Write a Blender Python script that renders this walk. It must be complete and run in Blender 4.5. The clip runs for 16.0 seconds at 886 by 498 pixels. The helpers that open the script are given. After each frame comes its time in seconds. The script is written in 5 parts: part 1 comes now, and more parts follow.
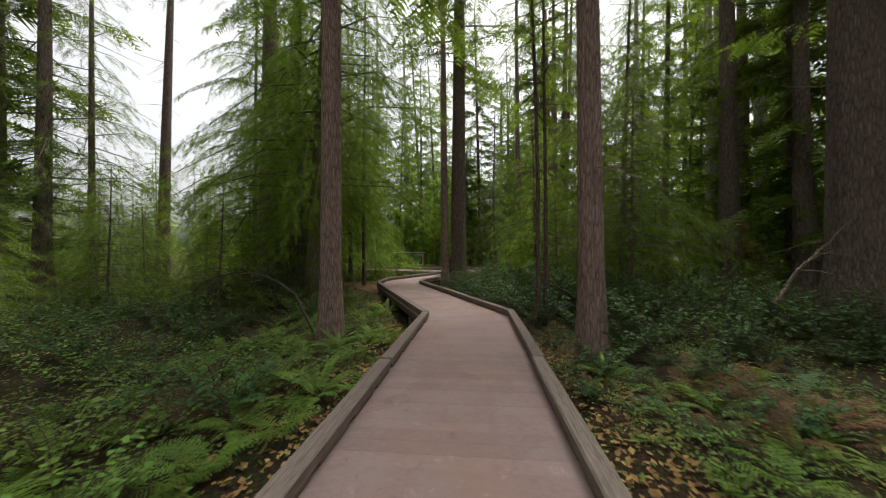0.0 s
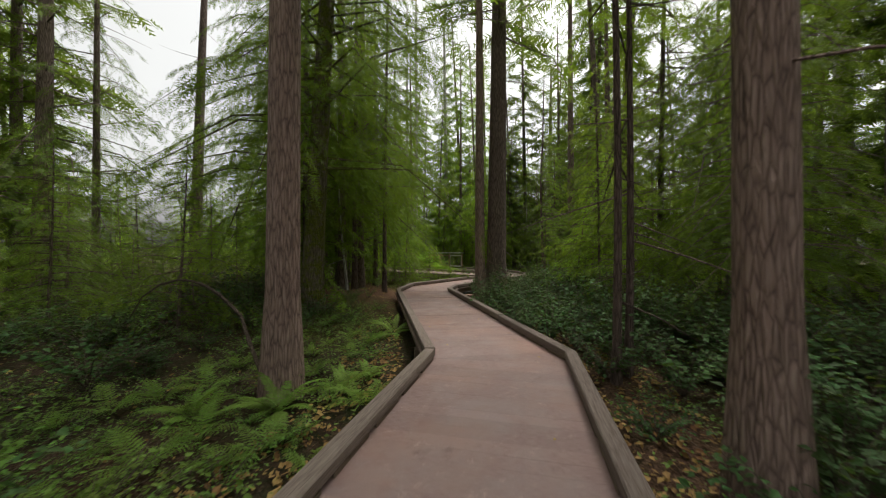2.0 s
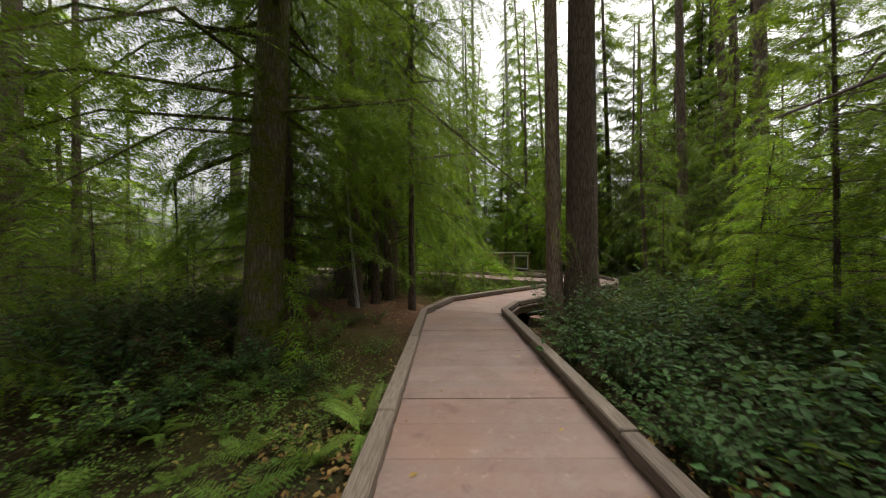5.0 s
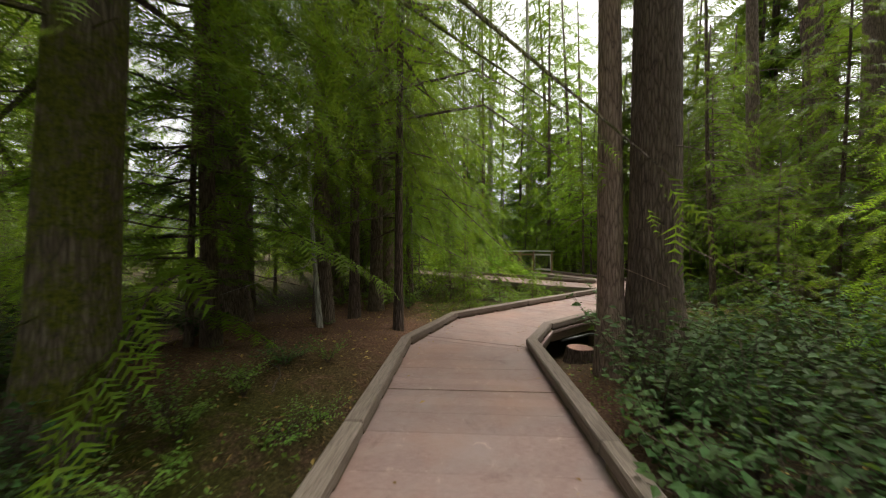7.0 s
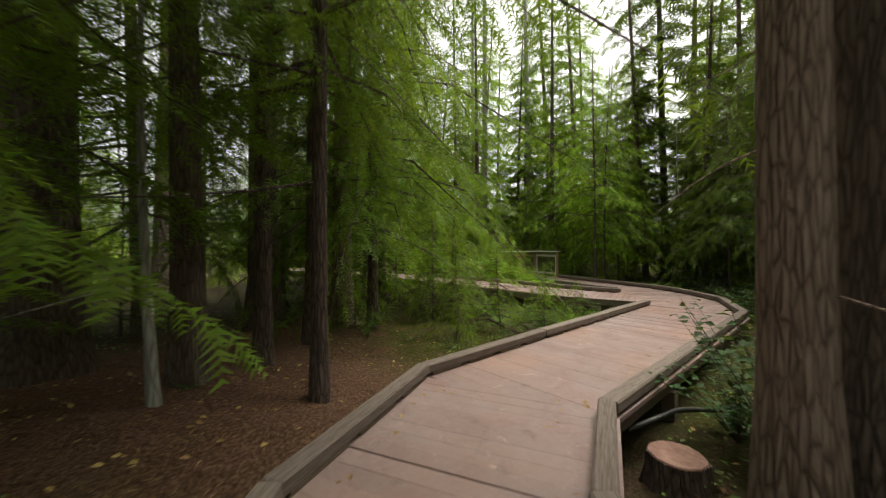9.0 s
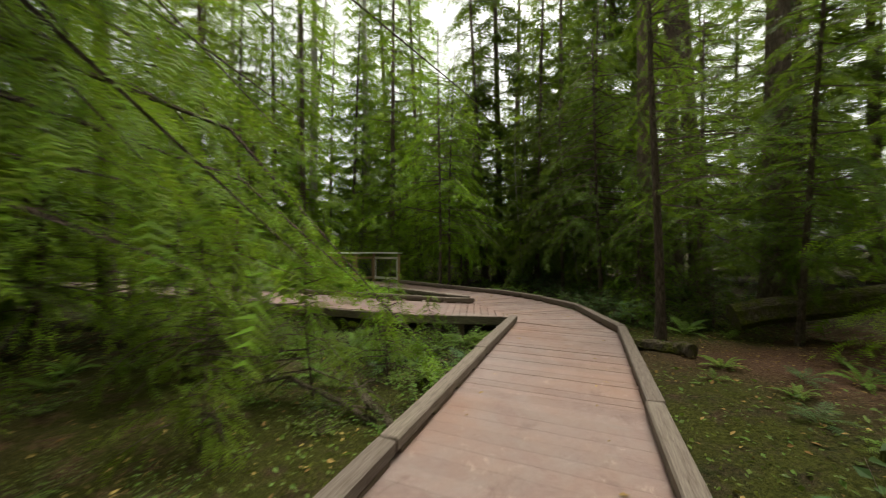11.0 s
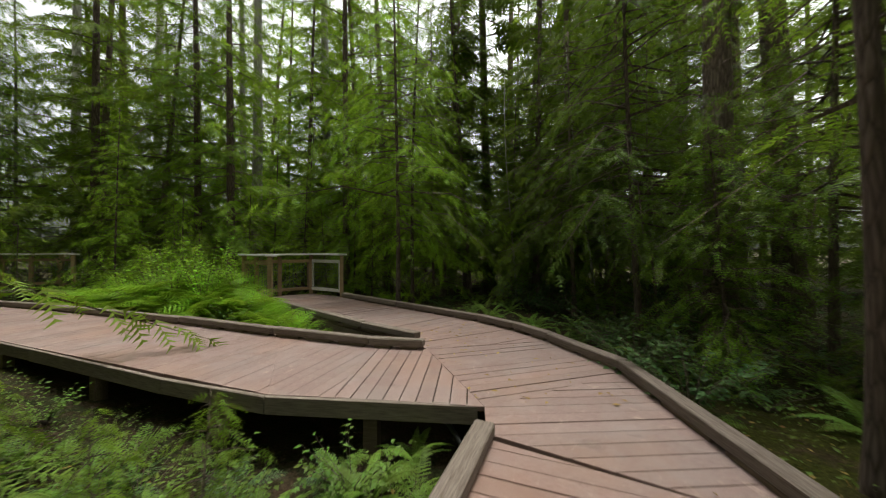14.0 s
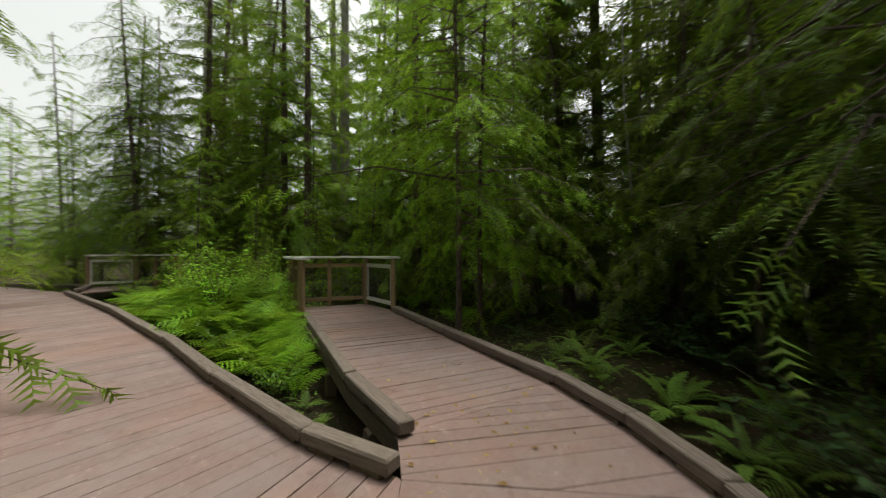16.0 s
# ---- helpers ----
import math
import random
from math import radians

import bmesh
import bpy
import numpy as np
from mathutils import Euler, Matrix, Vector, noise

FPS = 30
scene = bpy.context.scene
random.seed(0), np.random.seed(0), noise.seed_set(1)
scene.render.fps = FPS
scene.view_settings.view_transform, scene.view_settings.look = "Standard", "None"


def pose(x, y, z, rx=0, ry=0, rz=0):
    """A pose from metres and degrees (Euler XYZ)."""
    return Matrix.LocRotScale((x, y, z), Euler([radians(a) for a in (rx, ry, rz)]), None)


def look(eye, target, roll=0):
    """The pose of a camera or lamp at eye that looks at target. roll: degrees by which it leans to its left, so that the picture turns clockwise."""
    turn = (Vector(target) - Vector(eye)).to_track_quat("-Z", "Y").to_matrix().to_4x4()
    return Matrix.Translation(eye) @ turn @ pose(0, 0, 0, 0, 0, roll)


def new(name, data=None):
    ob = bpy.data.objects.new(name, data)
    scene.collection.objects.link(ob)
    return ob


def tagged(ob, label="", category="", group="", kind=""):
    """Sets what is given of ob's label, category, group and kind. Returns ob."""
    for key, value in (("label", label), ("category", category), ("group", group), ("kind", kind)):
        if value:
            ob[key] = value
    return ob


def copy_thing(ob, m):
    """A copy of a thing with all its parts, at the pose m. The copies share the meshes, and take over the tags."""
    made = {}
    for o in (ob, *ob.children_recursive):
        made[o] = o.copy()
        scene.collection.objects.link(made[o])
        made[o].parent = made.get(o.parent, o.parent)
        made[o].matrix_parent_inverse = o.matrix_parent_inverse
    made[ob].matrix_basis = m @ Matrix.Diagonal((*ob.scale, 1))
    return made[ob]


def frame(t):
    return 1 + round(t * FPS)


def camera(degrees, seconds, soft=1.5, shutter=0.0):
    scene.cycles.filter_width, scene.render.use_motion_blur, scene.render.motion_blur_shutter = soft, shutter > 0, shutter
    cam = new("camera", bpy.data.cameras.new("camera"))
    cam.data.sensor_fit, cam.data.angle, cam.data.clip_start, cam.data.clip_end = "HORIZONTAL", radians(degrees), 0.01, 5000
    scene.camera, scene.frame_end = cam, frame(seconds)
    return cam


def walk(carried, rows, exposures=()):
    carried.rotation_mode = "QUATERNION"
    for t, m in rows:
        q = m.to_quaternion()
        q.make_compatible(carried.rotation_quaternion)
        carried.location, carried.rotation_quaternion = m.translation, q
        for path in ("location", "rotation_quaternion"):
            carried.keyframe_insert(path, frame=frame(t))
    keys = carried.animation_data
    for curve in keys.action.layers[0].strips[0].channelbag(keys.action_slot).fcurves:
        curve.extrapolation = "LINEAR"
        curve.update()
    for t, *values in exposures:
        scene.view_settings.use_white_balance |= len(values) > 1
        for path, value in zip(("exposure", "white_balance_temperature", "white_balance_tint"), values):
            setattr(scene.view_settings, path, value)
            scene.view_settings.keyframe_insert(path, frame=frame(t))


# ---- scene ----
# ---- camera ----
cam = camera(104.0, 16.0, soft=1.1, shutter=0.4)
PATH = [
    (0, -0.000, 0.000, 1.243, 0.00, 0.29, 0.23),
    (0.5, 0.113, 0.569, 1.254, 2.24, 0.32, 0.17),
    (1, 0.201, 1.180, 1.266, 4.06, 0.36, -0.01),
    (1.5, 0.295, 1.787, 1.261, 5.17, 0.30, 0.02),
    (2, 0.351, 2.433, 1.258, 7.51, 0.32, -0.14),
    (2.5, 0.398, 3.094, 1.264, 8.34, 0.28, -0.37),
    (3, 0.407, 3.783, 1.251, 10.48, 0.09, -0.35),
    (3.5, 0.412, 4.499, 1.257, 12.63, 0.16, -0.09),
    (4, 0.340, 5.134, 1.238, 15.33, 0.05, 0.10),
    (4.2, 0.308, 5.380, 1.240, 16.17, 0.12, 0.28),
    (6.3, -0.115, 7.800, 1.258, 19.85, 0.20, 0.10),
    (6.5, -0.166, 8.047, 1.263, 19.78, 0.02, 0.00),
    (7, -0.325, 8.690, 1.243, 21.16, -0.09, -0.14),
    (7.5, -0.496, 9.334, 1.233, 21.19, -0.04, -0.09),
    (8, -0.668, 9.945, 1.231, 21.23, -0.06, -0.05),
    (8.2, -0.736, 10.210, 1.247, 21.19, 0.02, -0.05),
    (10.3, -1.281, 13.282, 1.233, 7.99, -0.33, 0.00),
    (10.5, -1.297, 13.564, 1.235, 4.14, -0.24, -0.06),
    (11, -1.249, 14.239, 1.248, -6.02, 0.11, -0.12),
    (11.5, -1.146, 14.871, 1.247, -15.81, 0.16, -0.08),
    (12, -0.983, 15.474, 1.269, -18.95, 0.37, 0.03),
    (12.5, -0.761, 16.053, 1.245, -19.05, 0.16, 0.08),
    (13, -0.493, 16.625, 1.266, -18.43, 0.23, 0.11),
    (13.5, -0.239, 17.235, 1.248, -12.98, 0.05, 0.11),
    (14, 0.052, 17.825, 1.246, -6.74, 0.09, 0.09),
    (14.5, 0.326, 18.428, 1.242, -4.23, 0.06, -0.01),
    (15, 0.603, 19.030, 1.251, -1.47, 0.10, 0.01),
    (15.5, 0.816, 19.663, 1.246, 2.74, 0.16, 0.00),
    (16, 0.981, 20.334, 1.258, 11.92, 0.34, 0.07),
]
EXPOSURES = [(0.0, 0.9, 6500, 9), (3.5, 0.8, 6800, 6), (7.5, 1.3, 6850, 7), (11.0, 0.94, 7050, 1), (13.0, 1.03, 6850, 1), (14.5, 1.05, 6650, 3), (16.0, 0.88, 6700, 2)]
walk(cam, [(t, pose(x, y, z, 90 + pitch, roll, yaw)) for t, x, y, z, yaw, pitch, roll in PATH], EXPOSURES)

# ---- world and light ----
SUN_UP, SUN_ROUND = radians(70), radians(42)
world = bpy.data.worlds.new("overcast_sky")
scene.world = world
world.use_nodes = True
wn, wl = world.node_tree.nodes, world.node_tree.links
wn.clear()
w_out = wn.new("ShaderNodeOutputWorld")
w_bg = wn.new("ShaderNodeBackground")
w_sky = wn.new("ShaderNodeTexSky")
w_sky.sky_type, w_sky.sun_disc = "NISHITA", False
w_sky.sun_elevation, w_sky.sun_rotation = SUN_UP, SUN_ROUND
w_sky.air_density, w_sky.dust_density, w_sky.ozone_density = 1.0, 6.0, 1.0
w_hsv = wn.new("ShaderNodeHueSaturation")
w_hsv.inputs["Saturation"].default_value = 0.08
w_bg.inputs["Strength"].default_value = 0.15
wl.new(w_sky.outputs[0], w_hsv.inputs["Color"])
wl.new(w_hsv.outputs[0], w_bg.inputs["Color"])
wl.new(w_bg.outputs[0], w_out.inputs[0])
sun = new("sun", bpy.data.lights.new("sun", "SUN"))
sun.data.energy, sun.data.angle, sun.data.color = 1.5, radians(30), (1.0, 0.96, 0.9)
sun.matrix_world = look((0, 0, 0), (-math.sin(SUN_ROUND) * math.cos(SUN_UP), -math.cos(SUN_ROUND) * math.cos(SUN_UP), -math.sin(SUN_UP)))

# ---- materials ----


class Mat:
    """A node material with a few shorthands."""

    def __init__(self, name, rough=0.8, spec=0.3):
        self.m = bpy.data.materials.new(name)
        self.m.use_nodes = True
        self.n, self.l = self.m.node_tree.nodes, self.m.node_tree.links
        self.b = self.n["Principled BSDF"]
        self.b.inputs["Roughness"].default_value = rough
        self.b.inputs["Specular IOR Level"].default_value = spec
        self.co = self.n.new("ShaderNodeTexCoord").outputs["Object"]

    def scaled(self, scale, space=None):
        mp = self.n.new("ShaderNodeMapping")
        mp.inputs["Scale"].default_value = scale
        self.l.new(space or self.co, mp.inputs[0])
        return mp.outputs[0]

    def noise(self, scale, detail=4, rough=0.6, vec=None, distort=0.0):
        t = self.n.new("ShaderNodeTexNoise")
        t.inputs["Scale"].default_value, t.inputs["Detail"].default_value = scale, detail
        t.inputs["Roughness"].default_value, t.inputs["Distortion"].default_value = rough, distort
        self.l.new(vec or self.co, t.inputs["Vector"])
        return t.outputs["Fac"]

    def voronoi(self, scale, vec=None, feature="F1"):
        t = self.n.new("ShaderNodeTexVoronoi")
        t.feature = feature
        t.inputs["Scale"].default_value = scale
        self.l.new(vec or self.co, t.inputs["Vector"])
        return t.outputs["Distance"]

    def ramp(self, fac, stops):
        r = self.n.new("ShaderNodeValToRGB")
        r.color_ramp.elements[0].position, r.color_ramp.elements[0].color = stops[0][0], (*stops[0][1], 1)
        r.color_ramp.elements[1].position, r.color_ramp.elements[1].color = stops[-1][0], (*stops[-1][1], 1)
        for p, c in stops[1:-1]:
            r.color_ramp.elements.new(p).color = (*c, 1)
        self.l.new(fac, r.inputs[0])
        return r.outputs[0]

    def mix(self, fac, a, b, mode="MIX"):
        x = self.n.new("ShaderNodeMix")
        x.data_type, x.blend_type = "RGBA", mode
        for sock, v in ((x.inputs[0], fac), (x.inputs[6], a), (x.inputs[7], b)):
            if isinstance(v, (int, float)):
                sock.default_value = v
            elif isinstance(v, tuple):
                sock.default_value = (*v, 1)
            else:
                self.l.new(v, sock)
        return x.outputs[2]

    def math(self, op, a, b=0.0):
        x = self.n.new("ShaderNodeMath")
        x.operation = op
        for sock, v in ((x.inputs[0], a), (x.inputs[1], b)):
            if isinstance(v, (int, float)):
                sock.default_value = v
            else:
                self.l.new(v, sock)
        return x.outputs[0]

    def vary(self, col, fac, amount, hue=0.0):
        """Spread the value (and hue) of a colour by a random factor."""
        h = self.n.new("ShaderNodeHueSaturation")
        self.l.new(col, h.inputs["Color"])
        self.l.new(self.math("ADD", self.math("MULTIPLY", fac, 2 * amount), 1 - amount), h.inputs["Value"])
        if hue:
            self.l.new(self.math("ADD", self.math("MULTIPLY", fac, 2 * hue), 0.5 - hue), h.inputs["Hue"])
        return h.outputs[0]

    def rand(self):
        return self.n.new("ShaderNodeObjectInfo").outputs["Random"]

    def island(self):
        return self.n.new("ShaderNodeNewGeometry").outputs["Random Per Island"]

    def attr(self, name):
        a = self.n.new("ShaderNodeAttribute")
        a.attribute_name = name
        return a.outputs["Fac"]

    def color(self, sock):
        if isinstance(sock, tuple):
            self.b.inputs["Base Color"].default_value = (*sock, 1)
        else:
            self.l.new(sock, self.b.inputs["Base Color"])
        return self

    def bump(self, height, strength=0.5, dist=0.02):
        k = self.n.new("ShaderNodeBump")
        k.inputs["Strength"].default_value, k.inputs["Distance"].default_value = strength, dist
        self.l.new(height, k.inputs["Height"])
        self.l.new(k.outputs[0], self.b.inputs["Normal"])
        return self

    def leaf(self, col, through_fac=0.35):
        """Leaves let part of the light through."""
        t = self.n.new("ShaderNodeBsdfTranslucent")
        s = self.n.new("ShaderNodeMixShader")
        s.inputs[0].default_value = through_fac
        self.color(col)
        self.l.new(self.mix(0.5, col, (0.30, 0.42, 0.04)), t.inputs["Color"])
        self.l.new(self.b.outputs[0], s.inputs[1])
        self.l.new(t.outputs[0], s.inputs[2])
        self.l.new(s.outputs[0], self.n["Material Output"].inputs[0])
        return self


def leaf_mat(name, dark, mid, light, rough=0.55, thru=0.35, obvar=0.25, gloss=0.15):
    k = Mat(name, rough, gloss)
    geo = k.n.new("ShaderNodeNewGeometry")
    big = k.noise(0.9, 3, 0.6, geo.outputs["Position"])
    col = k.ramp(big, [(0.3, dark), (0.52, mid), (0.75, light)])
    col = k.vary(col, k.island(), 0.35, 0.018)
    col = k.vary(col, k.rand(), obvar, 0.012)
    k.leaf(col, thru)
    return k.m


def bark_mat(name, dark, mid, light, moss=0.0, grain=1.0):
    k = Mat(name, 0.92, 0.15)
    v = k.scaled((9 * grain, 9 * grain, 1.6 * grain))
    fur = k.noise(2.4, 6, 0.65, v, 0.8)
    plates = k.voronoi(2.2, k.scaled((13 * grain, 13 * grain, 1.9 * grain)), "DISTANCE_TO_EDGE")
    h = k.math("ADD", k.math("MULTIPLY", fur, 0.8), k.math("MULTIPLY", k.math("MINIMUM", plates, 0.3), 0.9))
    col = k.ramp(h, [(0.3, dark), (0.55, mid), (0.85, light)])
    col = k.mix(k.math("MULTIPLY", k.noise(1.1, 3), 0.45), col, light)
    col = k.mix(k.ramp(k.math("ADD", plates, k.math("MULTIPLY", k.noise(14, 4), 0.12)), [(0.05, (0.38,) * 3), (0.15, (0, 0, 0))]), col, tuple(c * 0.6 for c in dark))
    col = k.vary(col, k.rand(), 0.22, 0.008)
    if moss:
        m = k.ramp(k.noise(4.2, 6, 0.75), [(0.38 + moss * 0.35, (1, 1, 1)), (0.52 + moss * 0.35, (0, 0, 0))])
        col = k.mix(m, col, k.ramp(k.noise(30, 3), [(0.3, (0.04, 0.05, 0.008)), (0.7, (0.14, 0.145, 0.02))]))
    k.color(col)
    k.bump(h, 1.0, 0.06)
    return k.m


BARK_RED = bark_mat("bark_fir", (0.08, 0.052, 0.042), (0.26, 0.175, 0.14), (0.40, 0.30, 0.25), 0.0)
BARK_DARK = bark_mat("bark_dark", (0.035, 0.024, 0.019), (0.115, 0.083, 0.067), (0.20, 0.152, 0.127), 0.0)
BARK_PALE = bark_mat("bark_pale", (0.14, 0.125, 0.105), (0.30, 0.28, 0.25), (0.46, 0.44, 0.40), 0.0, 0.6)
BARK_MOSS = bark_mat("bark_mossy", (0.035, 0.025, 0.02), (0.10, 0.075, 0.055), (0.20, 0.165, 0.13), 0.17)
TWIG = bark_mat("twig_bark", (0.05, 0.035, 0.026), (0.11, 0.08, 0.06), (0.19, 0.155, 0.12), 0.0, 2.0)
# dark and light copies put a spot's shade or light into needle colour
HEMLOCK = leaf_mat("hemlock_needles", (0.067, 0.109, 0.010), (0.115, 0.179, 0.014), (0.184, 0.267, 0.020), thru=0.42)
HEMLOCK_DARK = leaf_mat("fir_and_shaded_needles", (0.044, 0.070, 0.011), (0.077, 0.115, 0.015), (0.125, 0.175, 0.022), thru=0.4)
HEMLOCK_LIGHT = leaf_mat("young_and_lit_needles", (0.134, 0.223, 0.013), (0.224, 0.350, 0.022), (0.323, 0.461, 0.034), thru=0.48)
FERN = leaf_mat("fern_green", (0.072, 0.125, 0.022), (0.115, 0.188, 0.030), (0.170, 0.250, 0.044), 0.5)
FERN_BLUE = leaf_mat("fern_bluegreen", (0.046, 0.090, 0.041), (0.069, 0.127, 0.055), (0.111, 0.176, 0.076), 0.5)
# fern_bright: fresh green, brightened further for the strong light on the island
FERN_BRIGHT = leaf_mat("fern_bright", (0.110, 0.215, 0.012), (0.175, 0.325, 0.018), (0.260, 0.43, 0.030), 0.5, 0.4)
FERN_DEAD = leaf_mat("fern_dead", (0.085, 0.042, 0.026), (0.15, 0.072, 0.042), (0.22, 0.125, 0.075), 0.8, 0.2)
SALAL = leaf_mat("salal_leaf", (0.022, 0.045, 0.016), (0.034, 0.066, 0.022), (0.062, 0.100, 0.033), 0.55, 0.2, gloss=0.08)
COVER = leaf_mat("groundcover_leaf", (0.055, 0.105, 0.018), (0.095, 0.161, 0.027), (0.170, 0.229, 0.045), 0.45, 0.3)
MOSS = leaf_mat("moss_tuft", (0.03, 0.037, 0.006), (0.062, 0.069, 0.010), (0.105, 0.105, 0.015), 0.9, 0.2)
LITTER = leaf_mat("fallen_leaf", (0.16, 0.085, 0.03), (0.30, 0.19, 0.07), (0.48, 0.35, 0.13), 0.8, 0.15)


def deck_mat():
    k = Mat("decking", 0.75, 0.25)
    pos = k.n.new("ShaderNodeNewGeometry").outputs["Position"]
    grain = k.noise(14, 5, 0.65, k.scaled((1.2, 9, 9)))
    grit = k.noise(170, 3, 0.7, pos)
    wear = k.noise(1.6, 5, 0.65, pos, 0.4)
    col = k.ramp(grain, [(0.28, (0.146, 0.093, 0.083)), (0.55, (0.206, 0.141, 0.128)), (0.8, (0.258, 0.186, 0.170))])
    col = k.mix(k.ramp(wear, [(0.42, (0, 0, 0)), (0.62, (0.75, 0.75, 0.75))]), col, (0.205, 0.158, 0.148))
    col = k.mix(k.ramp(k.noise(0.8, 4, 0.6, pos), [(0.46, (0, 0, 0)), (0.66, (0.6, 0.6, 0.6))]), col, (0.215, 0.118, 0.085))
    col = k.mix(k.ramp(k.noise(7.5, 7, 0.8, pos, 0.6), [(0.58, (0, 0, 0)), (0.68, (0.65, 0.65, 0.65))]), col, (0.33, 0.25, 0.215))
    col = k.mix(k.ramp(k.noise(3.4, 6, 0.75, pos, 0.5), [(0.58, (0, 0, 0)), (0.72, (0.7, 0.7, 0.7))]), col, (0.105, 0.066, 0.054))
    col = k.vary(col, grit, 0.30)
    col = k.vary(col, k.rand(), 0.07)
    k.color(col)
    k.bump(k.math("ADD", k.math("MULTIPLY", grit, 0.5), grain), 0.35, 0.004)
    k.l.new(k.ramp(wear, [(0.3, (0.82,) * 3), (0.7, (0.55,) * 3)]), k.b.inputs["Roughness"])
    return k.m


def timber_mat(name, dark, mid, light, green=0.3):
    k = Mat(name, 0.85, 0.2)
    pos = k.n.new("ShaderNodeNewGeometry").outputs["Position"]
    grain = k.noise(7, 6, 0.7, k.scaled((0.9, 14, 14)), 0.5)
    col = k.ramp(grain, [(0.28, dark), (0.5, mid), (0.78, light)])
    stain = k.ramp(k.noise(3.4, 5, 0.7, pos), [(0.52, (0, 0, 0)), (0.75, (green, green, green))])
    col = k.mix(stain, col, (0.075, 0.075, 0.03))
    col = k.mix(k.ramp(k.noise(9, 4, 0.7, pos), [(0.6, (0, 0, 0)), (0.8, (0.5, 0.5, 0.5))]), col, dark)
    col = k.vary(col, k.rand(), 0.15, 0.006)
    k.color(col)
    k.bump(grain, 0.5, 0.006)
    return k.m


DECK = deck_mat()
KERB = timber_mat("kerb_timber", (0.072, 0.054, 0.044), (0.142, 0.112, 0.094), (0.215, 0.178, 0.154), 0.12)
JOIST = timber_mat("joist_timber", (0.06, 0.045, 0.032), (0.12, 0.09, 0.065), (0.19, 0.15, 0.11), 0.5)
RAIL_POST = timber_mat("rail_post_wood", (0.17, 0.11, 0.06), (0.29, 0.20, 0.115), (0.38, 0.28, 0.18), 0.2)
RAIL_GREY = timber_mat("rail_grey_wood", (0.36, 0.34, 0.315), (0.54, 0.52, 0.49), (0.68, 0.66, 0.62), 0.1)
_k = Mat("wire_steel", 0.45, 0.5)
_k.b.inputs["Metallic"].default_value = 0.8
WIRE = _k.color(_k.ramp(_k.noise(40), [(0.3, (0.09, 0.085, 0.08)), (0.7, (0.20, 0.20, 0.19))])).m
_k = Mat("black_pipe", 0.45, 0.4)
PIPE = _k.color(_k.ramp(_k.noise(18), [(0.3, (0.012, 0.012, 0.012)), (0.75, (0.05, 0.048, 0.042))])).m
_k = Mat("cut_wood", 0.85, 0.2)
CUTWOOD = _k.color(_k.ramp(_k.noise(9, 6, 0.7), [(0.3, (0.10, 0.05, 0.04)), (0.55, (0.20, 0.115, 0.09)), (0.8, (0.27, 0.18, 0.13))])).bump(_k.noise(22, 5), 0.5, 0.01).m
_k = Mat("rotten_wood", 0.9, 0.1)
ROTTEN = _k.color(_k.ramp(_k.noise(5, 6, 0.7, _k.scaled((1, 1, 4))), [(0.3, (0.10, 0.07, 0.02)), (0.5, (0.36, 0.27, 0.08)), (0.75, (0.48, 0.38, 0.16))])).bump(_k.noise(14, 5), 0.7, 0.03).m


def ground_mat():
    k = Mat("forest_floor", 0.95, 0.1)
    pos = k.n.new("ShaderNodeNewGeometry").outputs["Position"]
    fine = k.noise(38, 6, 0.75, pos)
    mid = k.noise(5.5, 6, 0.7, pos, 0.5)
    soil = k.ramp(fine, [(0.28, (0.015, 0.010, 0.007)), (0.5, (0.055, 0.035, 0.022)), (0.78, (0.14, 0.092, 0.056))])
    red = k.ramp(fine, [(0.3, (0.03, 0.014, 0.010)), (0.5, (0.13, 0.066, 0.045)), (0.7, (0.30, 0.18, 0.125))])
    moss = k.ramp(fine, [(0.3, (0.016, 0.018, 0.005)), (0.5, (0.052, 0.056, 0.010)), (0.75, (0.13, 0.122, 0.026))])
    green = k.ramp(fine, [(0.25, (0.010, 0.017, 0.006)), (0.5, (0.024, 0.038, 0.011)), (0.8, (0.055, 0.078, 0.024))])
    col = k.mix(k.ramp(mid, [(0.42, (0, 0, 0)), (0.6, (0.75, 0.75, 0.75))]), soil, green)
    col = k.mix(k.math("MINIMUM", k.math("MULTIPLY", k.attr("litter"), k.math("ADD", mid, 0.6)), 1.0), col, red)
    mossf = k.math("MULTIPLY", k.attr("moss"), k.ramp(k.noise(3.2, 5, 0.7, pos), [(0.34, (0, 0, 0)), (0.50, (1, 1, 1))]))
    col = k.mix(mossf, col, moss)
    k.color(col)
    k.bump(k.math("ADD", fine, k.math("MULTIPLY", mid, 1.5)), 1.0, 0.05)
    return k.m


GROUND = ground_mat()

# ---- mesh helpers ----
rng = np.random.default_rng(7)


def mesh_of(name, verts, faces, mat, smooth=False):
    me = bpy.data.meshes.new(name)
    me.from_pydata([tuple(v) for v in np.asarray(verts, float).tolist()], [], [list(f) for f in (faces.tolist() if hasattr(faces, "tolist") else faces)])
    me.materials.append(mat)
    if smooth:
        me.shade_smooth()
    me.update()
    return me


def thing(name, label, category, group="", kind="", at=None):
    ob = tagged(new(name), label, category, group, kind)
    ob.empty_display_size = 0.2
    if at is not None:
        ob.matrix_basis = at
    return ob


def child(name, me, parent, label="", m=None):
    ob = new(name, me)
    ob.parent = parent
    if m is not None:
        ob.matrix_basis = m
    if label:
        ob["label"] = label
    return ob


